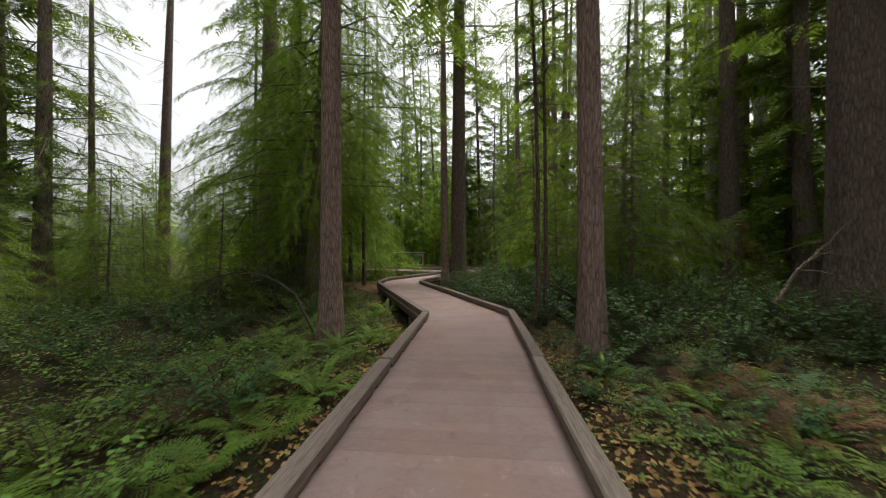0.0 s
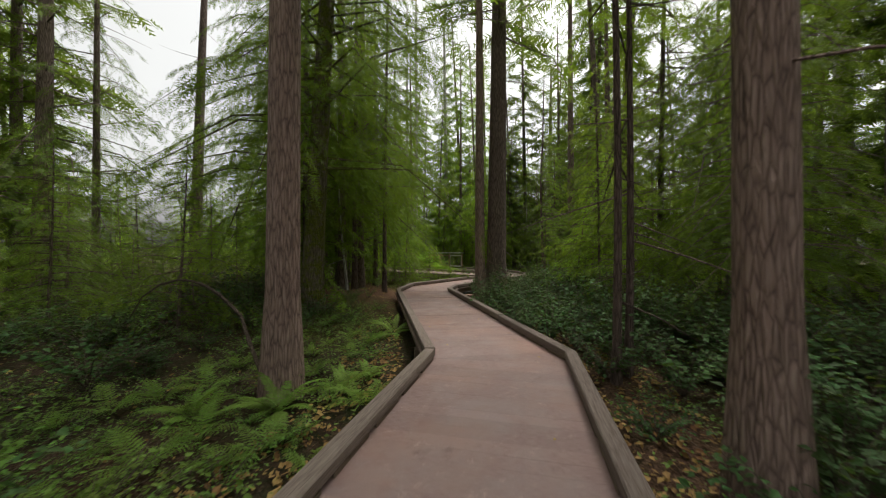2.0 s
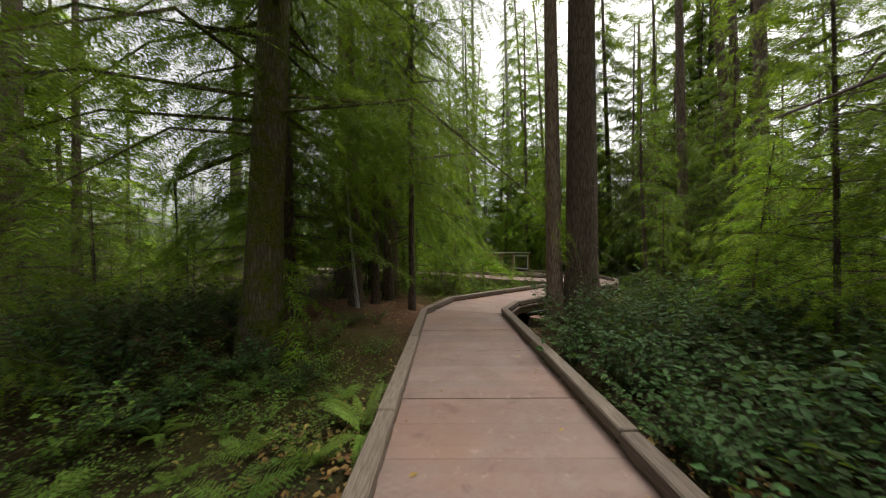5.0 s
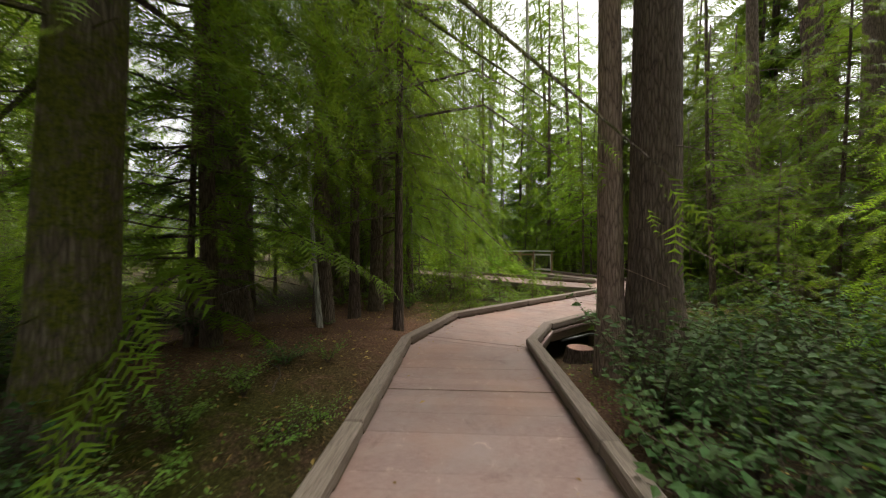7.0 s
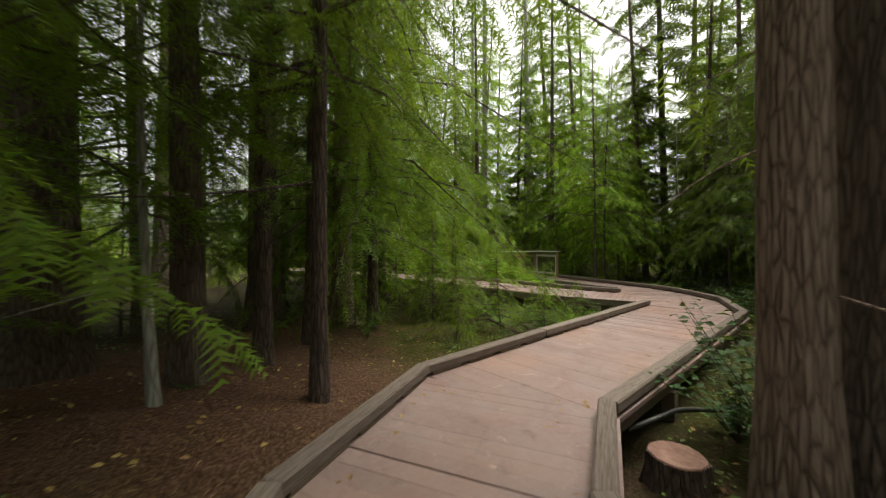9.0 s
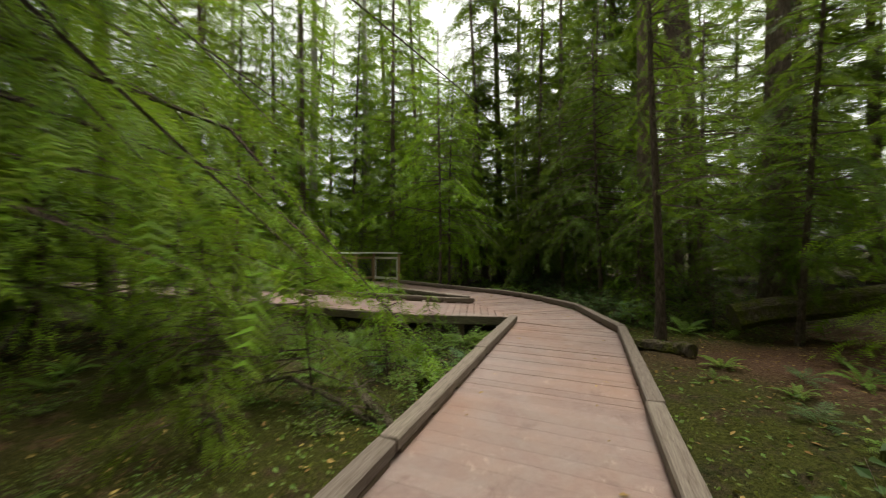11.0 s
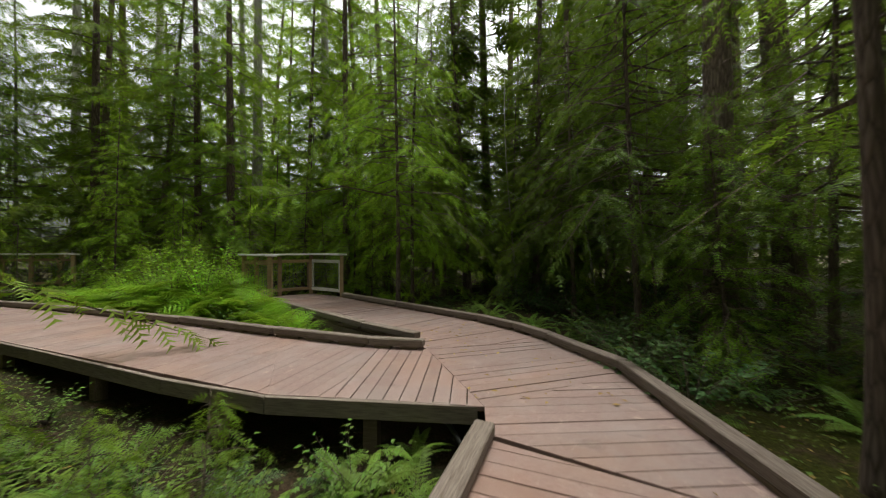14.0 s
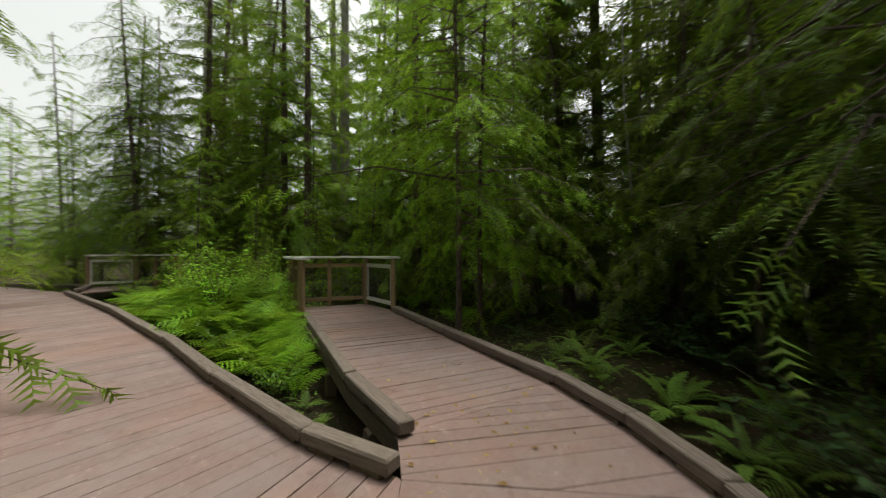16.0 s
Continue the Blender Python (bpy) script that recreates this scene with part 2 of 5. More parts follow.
class Soup:
    """Collects vertices and faces of one mesh."""

    def __init__(self):
        self.v, self.f, self.n = [], [], 0

    def add(self, verts, faces):
        verts = np.asarray(verts, float)
        self.v.append(verts)
        self.f += [[i + self.n for i in f] for f in faces]
        self.n += len(verts)

    def add_tris(self, verts):
        """Separate triangles, as an array (n, 3, 3)."""
        self.add(verts.reshape(-1, 3), np.arange(len(verts) * 3).reshape(-1, 3).tolist())

    def tube(self, pts, radii, sides=6, rough=0.0, seed=0, cap=True):
        pts = np.asarray(pts, float)
        n = len(pts)
        r = np.random.default_rng(seed)
        ring = []
        tang = np.gradient(pts, axis=0)
        ang = np.linspace(0, 2 * np.pi, sides, endpoint=False)
        wob = 1 + rough * r.normal(size=sides) * 0.5
        for i in range(n):
            t = tang[i] / (np.linalg.norm(tang[i]) + 1e-9)
            a = np.cross(t, (0, 1, 0) if abs(t[1]) < 0.8 else (1, 0, 0))
            a /= np.linalg.norm(a)
            b = np.cross(t, a)
            rr = radii[i] * (wob + rough * 0.12 * r.normal(size=sides))
            ring.append(pts[i] + np.outer(np.cos(ang) * rr, a) + np.outer(np.sin(ang) * rr, b))
        faces = []
        for i in range(n - 1):
            for j in range(sides):
                k = (j + 1) % sides
                faces.append([i * sides + j, i * sides + k, (i + 1) * sides + k, (i + 1) * sides + j])
        if cap:
            faces.append(list(range(sides))[::-1])
            faces.append([(n - 1) * sides + j for j in range(sides)])
        self.add(np.concatenate(ring), faces)

    def box(self, c, size, axis=(1, 0), bevel=0.008, jitter=0.0, seed=0):
        """A box with bevelled long edges: c the centre, axis its length's direction in plan."""
        ax = np.array([axis[0], axis[1], 0.0]) / math.hypot(*axis)
        ay = np.array([-ax[1], ax[0], 0.0])
        az = np.array([0, 0, 1.0])
        L, W, H = (s / 2 for s in size)
        b = min(bevel, W * 0.4, H * 0.4)
        prof = [(-W + b, -H), (W - b, -H), (W, -H + b), (W, H - b), (W - b, H), (-W + b, H), (-W, H - b), (-W, -H + b)]
        r = np.random.default_rng(seed)
        v = []
        for x, s in ((-L, 1 - b / max(W, H)), (-L + b, 1), (L - b, 1), (L, 1 - b / max(W, H))):
            for py, pz in prof:
                v.append(np.asarray(c, float) + ax * x + ay * py * s + az * pz * s + r.normal(size=3) * jitter)
        f = [[i * 8 + j, i * 8 + (j + 1) % 8, i * 8 + 8 + (j + 1) % 8, i * 8 + 8 + j] for i in range(3) for j in range(8)]
        f += [list(range(8))[::-1], list(range(24, 32))]
        self.add(v, f)

    def mesh(self, name, mat, smooth=False):
        return mesh_of(name, np.concatenate(self.v), self.f, mat, smooth)


# ---- plan of the boardwalk (inner edges of the kerbs) ----
LEFT = [(-1.10, -2.0), (-0.26, 6.45), (-2.29, 12.65), (-2.27, 14.45), (0.65, 20.05)]
RIGHT = [(0.38, -2.0), (1.22, 6.52), (-0.91, 13.10), (-0.80, 14.22), (1.88, 19.10)]
RIGHT_ON = [(1.88, 19.10), (2.22, 21.10), (1.98, 22.30), (1.72, 22.98), (1.32, 23.68), (-1.53, 27.10)]
NEAR_LEFT = [(0.66, 20.58), (-1.10, 20.97), (-2.25, 21.52), (-4.60, 22.82), (-8.0, 24.65), (-13.0, 26.9), (-19.0, 27.2)]
ISLAND_L = [(0.34, 22.22), (-0.33, 22.43), (-1.75, 23.16), (-3.60, 24.20), (-6.90, 25.85), (-8.60, 26.60), (-11.9, 28.05)]
ISLAND_R = [(0.22, 22.52), (-0.60, 23.32), (-1.80, 24.75), (-2.93, 26.10)]
RAIL = [(-1.53, 27.20), (-2.52, 28.05), (-3.93, 27.15), (-2.93, 26.10)]
CENTRE = [((a[0] + b[0]) / 2, (a[1] + b[1]) / 2) for a, b in zip(LEFT, RIGHT)] + [(1.2, 21.3), (0.6, 23.4), (-1.4, 25.6), (-2.6, 27.1)]
CENTRE_L = [(1.0, 21.4), (-0.9, 21.8), (-3.0, 22.95), (-7.6, 25.4), (-12.5, 27.6), (-19, 28.2)]


def seg_dist(x, y, pts):
    x, y = np.asarray(x, float), np.asarray(y, float)
    best = np.full(np.broadcast(x, y).shape, 1e9)
    for (ax, ay), (bx, by) in zip(pts, pts[1:]):
        dx, dy = bx - ax, by - ay
        t = np.clip(((x - ax) * dx + (y - ay) * dy) / (dx * dx + dy * dy), 0, 1)
        best = np.minimum(best, np.hypot(x - ax - t * dx, y - ay - t * dy))
    return best


def deck_dist(x, y):
    return np.minimum(seg_dist(x, y, CENTRE), seg_dist(x, y, CENTRE_L))


def bump2(x, y, cx, cy, rx, ry):
    return np.exp(-(((x - cx) / rx) ** 2 + ((y - cy) / ry) ** 2))


def ground_z(x, y):
    x, y = np.asarray(x, float), np.asarray(y, float)
    z = -0.30 + 0.05 * np.sin(x * 0.9 + 1.3 * np.sin(y * 0.37)) + 0.05 * np.sin(y * 0.71 + x * 0.33 + 1.0)
    z = z + 0.02 * np.sin(x * 3.7 + y * 1.9) + 0.02 * np.sin(y * 4.3 - x * 2.2)
    z = z + 0.20 * bump2(x, y, -4.3, 12.4, 2.0, 3.2) + 0.10 * bump2(x, y, 3.4, 18.6, 2.0, 1.8)
    z = z - 0.28 * bump2(x, y, -1.4, 19.8, 2.4, 2.0) + 0.25 * bump2(x, y, -3.4, 25.4, 2.6, 1.4)
    d = deck_dist(x, y)
    z = z - 0.16 * np.exp(-(d / 1.0) ** 4)
    far = np.clip((np.hypot(x, y - 13) - 22) / 40, 0, 1)
    return z + far * (0.5 * np.sin(x * 0.11 + 1) * np.cos(y * 0.09) + 0.3)


def gz(x, y):
    return float(ground_z(x, y))


# ---- ground ----
def axis_steps(lo, hi, step):
    core = np.arange(lo, hi + step, step)
    out = np.cumsum(np.geomspace(step * 1.5, 90, 26))
    return np.concatenate([lo - out[::-1], core, core[-1] + out])


gx, gy = axis_steps(-14, 12, 0.26), axis_steps(-3, 34, 0.26)
GX, GY = np.meshgrid(gx, gy)
GZ = ground_z(GX, GY) + rng.normal(size=GX.shape) * 0.012
nx = len(gx)
quads = [[j * nx + i, j * nx + i + 1, (j + 1) * nx + i + 1, (j + 1) * nx + i] for j in range(len(gy) - 1) for i in range(nx - 1)]
gme = mesh_of("ground", np.stack([GX, GY, GZ], -1).reshape(-1, 3), quads, GROUND, True)
lit = np.clip(1.3 * bump2(GX, GY, -4.4, 13.2, 2.6, 3.6) + 0.6 * bump2(GX, GY, -5.6, 17.0, 2.0, 1.6) + 1.0 * bump2(GX, GY, 3.6, 18.2, 1.5, 1.3) + 0.8 * bump2(GX, GY, 6.2, 19.2, 2.0, 1.2)
              + 0.5 * bump2(GX, GY, -2.6, 4.0, 0.8, 1.6) + 0.5 * bump2(GX, GY, 1.9, 5.6, 0.7, 3.0) + 0.7 * bump2(GX, GY, 0.2, 12.8, 0.8, 1.2), 0, 1)
mos = np.clip(1.6 * bump2(GX, GY, -2.4, 17.2, 1.9, 1.7) + 0.8 * bump2(GX, GY, -4.6, 18.6, 1.6, 1.2) + 0.5 * bump2(GX, GY, -3.0, 11.0, 1.0, 2.0) + 1.2 * bump2(GX, GY, 3.6, 20.2, 2.4, 1.0) + 1.4 * bump2(GX, GY, 1.7, 16.4, 0.9, 1.6) + 0.8 * bump2(GX, GY, -3.0, 9.5, 1.2, 1.6) + 0.9 * bump2(GX, GY, 0.6, 15.2, 0.7, 1.0), 0, 1)
for nm, arr in (("litter", lit), ("moss", mos)):
    at = gme.attributes.new(nm, "FLOAT", "POINT")
    at.data.foreach_set("value", arr.reshape(-1).astype(np.float32))
tagged(new("ground", gme), "brown and mossy forest floor with needles and soil", "forest floor", kind="structure")


# ---- boardwalk ----
def offset_line(pts, d):
    """A polyline moved sideways by d (positive: to its left), with mitred corners."""
    p = [np.array(q, float) for q in pts]
    out = []
    for i in range(len(p)):
        ns = []
        for a, b in ((i - 1, i), (i, i + 1)):
            if a >= 0 and b < len(p):
                t = (p[b] - p[a]) / np.linalg.norm(p[b] - p[a])
                ns.append(np.array([-t[1], t[0]]))
        n = sum(ns)
        n /= np.linalg.norm(n)
        out.append(p[i] + n * d / max(0.5, float(n @ ns[0])))
    return out


def clip_half(poly, n, c):
    """The part of a polygon with n.p <= c."""
    out = []
    for a, b in zip(poly, poly[1:] + poly[:1]):
        da, db = float(n @ a) - c, float(n @ b) - c
        if da <= 0:
            out.append(a)
        if da * db < 0:
            out.append(a + (b - a) * da / (da - db))
    return out


boardwalk = thing("boardwalk", "red-brown plank boardwalk raised a little above the forest floor", "boardwalk", kind="structure")


def plank_mesh(poly, along, top, thick=0.038, ease=0.004):
    """A plank from its outline in plan, in its own space (x along the plank), with eased top edges."""
    c = sum(poly) / len(poly)
    u = np.array(along)
    w = np.array([-u[1], u[0]])
    loc = [np.array([(p - c) @ u, (p - c) @ w]) for p in poly]
    k = len(loc)
    inner = [q * (1 - ease / max(0.02, np.linalg.norm(q))) for q in loc]
    v = [(*q, -thick) for q in loc] + [(*q, -ease) for q in loc] + [(*q, 0) for q in inner]
    f = [[i, (i + 1) % k, k + (i + 1) % k, k + i] for i in range(k)] + [[k + i, k + (i + 1) % k, 2 * k + (i + 1) % k, 2 * k + i] for i in range(k)]
    f += [list(range(2 * k, 3 * k)), list(range(k))[::-1]]
    return mesh_of("plank", v, f, DECK), pose(c[0], c[1], top, 0, 0, math.degrees(math.atan2(u[1], u[0])))


def deck_area(poly, along, gap, width=0.14, bowed=0.002, open_at=()):
    """Planks over a convex area; open_at: points near which a joint gapes."""
    poly = [np.array(p, float) for p in poly]
    if sum(a[0] * b[1] - a[1] * b[0] for a, b in zip(poly, poly[1:] + poly[:1])) < 0:
        poly = poly[::-1]
    u = np.array(along, float) / np.linalg.norm(along)
    n = np.array([-u[1], u[0]])
    lo, hi = min(n @ p for p in poly), max(n @ p for p in poly)
    s = lo
    while s < hi:
        e = min(s + width, hi)
        g0 = 0.016 if any(abs(n @ np.array(q) - s) < width / 2 for q in open_at) else gap
        part = clip_half(clip_half(poly, n, e - gap / 2), -n, -(s + g0 - gap / 2))
        if len(part) >= 3 and e - s > 0.02:
            area = 0.5 * abs(sum(a[0] * b[1] - a[1] * b[0] for a, b in zip(part, part[1:] + part[:1])))
            if area > 0.006:
                me, m = plank_mesh(part, u, rng.normal() * bowed, ease=min(0.004, gap * 0.8))
                child("plank", me, boardwalk, m=m)
        s = e


OUT = 0.15
lo_, ro_ = offset_line(LEFT, OUT), offset_line(RIGHT, -OUT)
for i, (gap, bow, gape) in enumerate(((0.0006, 0.0003, ()), (0.0006, 0.0003, ((0.25, 9.38), (-0.58, 11.79))), (0.001, 0.0005, ((-0.92, 13.08),)))):
    quad = [lo_[i], ro_[i], ro_[i + 1], lo_[i + 1]]
    t = (lo_[i + 1] + ro_[i + 1] - lo_[i] - ro_[i])
    deck_area(quad, (t[1], -t[0]), gap, bowed=bow, open_at=gape)
# the third stretch: tight joints first, then wider ones
p4a, p4b = lo_[3] + 0.52 * (lo_[4] - lo_[3]), ro_[3] + 0.52 * (ro_[4] - ro_[3])
t = lo_[4] + ro_[4] - lo_[3] - ro_[3]
deck_area([lo_[3], ro_[3], p4b, p4a], (t[1], -t[0]), 0.001, bowed=0.0004)
deck_area([p4a, p4b, ro_[4], lo_[4]], (t[1], -t[0]), 0.004, bowed=0.0012, open_at=((1.5, 19.2), (0.9, 18.2)))
nl, il = offset_line(NEAR_LEFT, -0.0), offset_line(ISLAND_L, 0.12)
ron = offset_line(RIGHT_ON, -OUT)
jl, tip = np.array((0.62, 20.08)), np.array((0.36, 22.16))
corner = np.array((0.70, 20.52))
deck_area([lo_[4] + (0.1, 0.0), ro_[4], ron[1], corner], (1.0, -0.06), 0.005, open_at=((0.9, 20.2),))
deck_area([corner, ron[1], ron[2], tip], (1.0, 0.19), 0.005, open_at=((1.9, 21.0),))
deck_area([tip, ron[2], ron[3], ron[4], np.array((0.18, 22.6))], (1.0, 0.42), 0.004)
deck_area([tip, corner, np.array((-0.52, 20.84)), np.array((-0.33, 22.52))], (0.20, 1.0), 0.009)
a0, b0 = np.array((-0.52, 20.84)), np.array((-0.33, 22.52))
strips = [(a0, b0, (-1.10, 20.97), (-1.75, 23.28)), ((-1.10, 20.97), (-1.75, 23.28), (-4.60, 22.82), (-3.66, 24.32)), ((-4.60, 22.82), (-3.66, 24.32), (-8.0, 24.65), (-6.96, 25.97)),
          ((-8.0, 24.65), (-6.96, 25.97), (-13.0, 26.9), (-11.9, 28.2)), ((-13.0, 26.9), (-11.9, 28.2), (-19.0, 27.2), (-19.0, 29.6))]
for p, q, r, s in strips:
    deck_area([p, q, s, r], (0.45, 1.0), 0.0035, bowed=0.001)
deck_area([(-13.6, 29.4), (-11.9, 28.2), (-11.6, 30.4), (-13.4, 30.6)], (0.45, 1.0), 0.006)
ir = offset_line(ISLAND_R, 0.01)
deck_area([np.array((0.18, 22.6)), ron[4], ron[5], ir[2]], (0.80, 0.60), 0.006)
deck_area([ir[2], ron[5], RAIL[1], RAIL[2], ir[3]], (0.80, 0.60), 0.006)

kerb_seed = 0


def kerb_line(name_label, pts, side, width=0.13, height=0.092, lift=0.032, length=2.5):
    """Timbers laid end to end on spacer blocks. side: +1 when the timber lies to the left of the line."""
    global kerb_seed
    kerb = thing("kerb", name_label, "kerb", kind="structure", group="kerbs of the boardwalk")
    mid = offset_line(pts, side * width / 2)
    for a, b in zip(mid, mid[1:]):
        whole = float(np.linalg.norm(b - a))
        n = max(1, round(whole / length))
        d = (b - a) / whole
        for i in range(n):
            kerb_seed += 1
            c = a + d * whole * (i + 0.5) / n
            ln = whole / n - 0.006
            s = Soup()
            segs = max(2, int(ln / 0.4))
            s.box((0, 0, 0), (ln, width + rng.normal() * 0.003, height), (1, 0), 0.012, 0.0016, kerb_seed)
            child("timber", s.mesh("timber", KERB), kerb, m=pose(c[0], c[1], lift + height / 2 + rng.normal() * 0.003, 0, rng.normal() * 0.15, math.degrees(math.atan2(d[1], d[0])) + rng.normal() * 0.25))
            k = max(2, round(ln / 0.60))
            for j in range(k):
                q = c + d * ln * ((j + 0.5) / k - 0.5)
                s = Soup()
                s.box((0, 0, 0), (ln / k - 0.13, width * 0.86, lift), (1, 0), 0.003, 0.0008, kerb_seed * 31 + j)
                child("spacer_block", s.mesh("spacer_block", JOIST), kerb, m=pose(q[0], q[1], lift / 2 + 0.001, 0, 0, math.degrees(math.atan2(d[1], d[0]))))
    return kerb


kerb_line("weathered grey-brown timber kerb along the boardwalk", LEFT, 1)
kerb_line("weathered grey-brown timber kerb along the boardwalk", RIGHT[:3], -1)
kerb_line("weathered timber kerb beside the boardwalk bend", RIGHT[2:], -1)
kerb_line("weathered timber kerb curving along the right branch", RIGHT_ON, -1)
# the left branch has no kerb on this side, only a board along the plank ends
edge = offset_line(NEAR_LEFT, 0.026)
for a, b in zip(edge, edge[1:]):
    d = b - a
    L_ = float(np.linalg.norm(d))
    s = Soup()
    s.box((0, 0, 0), (L_ - 0.006, 0.045, 0.15), (1, 0), 0.006, 0.0015, int(L_ * 991))
    child("edge_board", s.mesh("edge_board", KERB), boardwalk, "weathered brown board along the plank ends", pose(*((a + b) / 2), -0.079, 0, 0, math.degrees(math.atan2(d[1], d[0]))))
kerb_line("worn timber kerb beside the fern island", ISLAND_L, 1)
kerb_line("worn timber kerb beside the fern island", ISLAND_R, -1)
kerb_line("timber kerb across the far deck", [(-12.0, 28.2), (-13.3, 29.35), (-19.0, 29.3)], -1)

# joists and posts under the deck
for line, off in ((LEFT, 0.08), (RIGHT, -0.08), (RIGHT_ON, -0.08), (NEAR_LEFT, -0.06), (ISLAND_L, 0.06), (ISLAND_R, -0.05)):
    ln = offset_line(line, off)
    for a, b in zip(ln, ln[1:]):
        d = b - a
        L_ = float(np.linalg.norm(d))
        s = Soup()
        s.box((0, 0, 0), (L_ - 0.02, 0.045, 0.14), (1, 0), 0.004, 0.001, int(L_ * 1000))
        child("rim_joist", s.mesh("rim_joist", JOIST), boardwalk, "dark damp joist", pose(*((a + b) / 2), -0.112, 0, 0, math.degrees(math.atan2(d[1], d[0]))))
        for j in range(max(1, int(L_ / 1.9))):
            q = a + d * (j + 0.5) / max(1, int(L_ / 1.9))
            s = Soup()
            z0 = gz(*q) - 0.15
            s.box((0, 0, (z0 - 0.18) / 2), (0.12, 0.12, -0.18 - z0), (1, 0), 0.006, 0.001, j)
            child("support_post", s.mesh("support_post", JOIST), boardwalk, m=pose(q[0], q[1], 0, 0, 0, math.degrees(math.atan2(d[1], d[0]))))


# ---- lookout railings ----
def railing(label, pts, top=1.13):
    rail = thing("railing", label, "railing", "lookout railings")
    pts = [np.array(p, float) for p in pts]

    def bx(name, c, size, ax, mat, lab="", tilt=0.0, bev=0.006):
        s = Soup()
        s.box((0, 0, 0), size, (1, 0), bev, 0.0012, int(abs(c[0] * 977 + c[1] * 131 + c[2] * 53)) % 9973)
        child(name, s.mesh(name, mat), rail, lab, pose(c[0], c[1], c[2], tilt, 0, math.degrees(math.atan2(ax[1], ax[0]))))

    for i, p in enumerate(pts):
        s = Soup()
        s.box((0, 0, 0), (0.09, 0.09, top - 0.03), (1, 0), 0.008, 0.001, i)
        child("post", s.mesh("post", RAIL_POST), rail, "yellowish-brown square post", pose(p[0], p[1], (top - 0.03) / 2 + 0.0, 0, 0, rng.uniform(-6, 6)))
    for i, (a, b) in enumerate(zip(pts, pts[1:])):
        wood = RAIL_GREY if i == 0 else RAIL_POST
        d = b - a
        L_ = float(np.linalg.norm(d))
        d /= L_
        n = np.array([-d[1], d[0]])
        m_ = (a + b) / 2
        mm = lambda z, o=0.0: (m_[0] + n[0] * o, m_[1] + n[1] * o, z)
        bx("cap_board", mm(top - 0.012), (L_ + 0.12, 0.27, 0.045), d, RAIL_GREY, "pale grey weathered cap board", rng.uniform(-5, 5))
        bx("upper_rail", mm(top - 0.20), (L_ - 0.10, 0.04, 0.085), d, wood)
        bx("lower_rail", mm(0.16), (L_ - 0.10, 0.04, 0.085), d, wood)
        for e in (-1, 1):
            c = m_ + d * e * (L_ / 2 - 0.085)
            bx("stile", (c[0], c[1], 0.545), (0.05, 0.035, 0.69), d, wood)
        k = 1 if L_ > 1.4 else 0
        for j in range(k):
            bx("mid_post", (m_[0], m_[1], 0.53), (0.085, 0.085, 1.06), d, RAIL_POST)
        s = Soup()
        x0, x1 = -L_ / 2 + 0.09, L_ / 2 - 0.09
        for z in np.arange(0.21, 0.89, 0.10):
            s.tube([(x0, 0, z), (x1, 0, z)], [0.0035] * 2, 5)
        for x in np.arange(x0, x1 + 0.01, 0.10):
            s.tube([(x, 0.006, 0.19), (x, 0.006, 0.90)], [0.0035] * 2, 5)
        child("wire_mesh", s.mesh("wire_mesh", WIRE), rail, "galvanised square wire mesh", pose(m_[0] + n[0] * 0.025, m_[1] + n[1] * 0.025, 0, 0, 0, math.degrees(math.atan2(d[1], d[0]))))
    return rail


railing("weathered wooden lookout railing with grey cap and wire mesh", RAIL)
railing("weathered wooden lookout railing beyond the fern island", [(-13.5, 29.5), (-12.6, 30.35), (-11.2, 30.75), (-10.3, 30.1)])


# ---- plants: shared shapes ----
def spray_tris(pairs=7, width=0.055, spread=0.36):
    """A flat needle spray of unit length along x: side twiglets as slim triangles."""
    r = np.random.default_rng(pairs * 17)
    t = [[(0, -0.010, 0), (0, 0.010, 0), (1.0, 0, -0.10)]]
    for i in range(pairs):
        for sg in (-1, 1):
            s = (i + 0.5 + r.uniform(-0.25, 0.25)) / (pairs + 0.3)
            ln = spread * (1 - 0.72 * s) * (0.65 + 0.35 * min(1, s * 5)) * r.uniform(0.7, 1.2)
            dx, dy = ln * r.uniform(0.45, 0.85), sg * ln
            t.append([(s - width, 0, -0.10 * s * s), (s + width, 0, -0.10 * s * s), (s + dx, dy, -0.10 * s * s - 0.06 * ln)])
    return np.array(t, float)


def frame_mats(dirs, ups):
    x = dirs / np.linalg.norm(dirs, axis=1, keepdims=True)
    y = np.cross(ups, x)
    y /= np.linalg.norm(y, axis=1, keepdims=True) + 1e-9
    z = np.cross(x, y)
    return np.stack([x, y, z], 2)


def place(tris, pos, dirs, ups, size):
    """Copies of a bunch of triangles at many poses: (k,3,3) -> (n*k,3,3)."""
    R = frame_mats(dirs, ups)
    out = np.einsum("nij,kvj->nkvi", R, tris) * size[:, None, None, None] + pos[:, None, None, :]
    return out.reshape(-1, 3, 3)


SPRAY, SPRAY_FAR, SPRAY_SOFT = spray_tris(6, 0.048, 0.42), spray_tris(4, 0.075, 0.46), spray_tris(5, 0.038, 0.40)


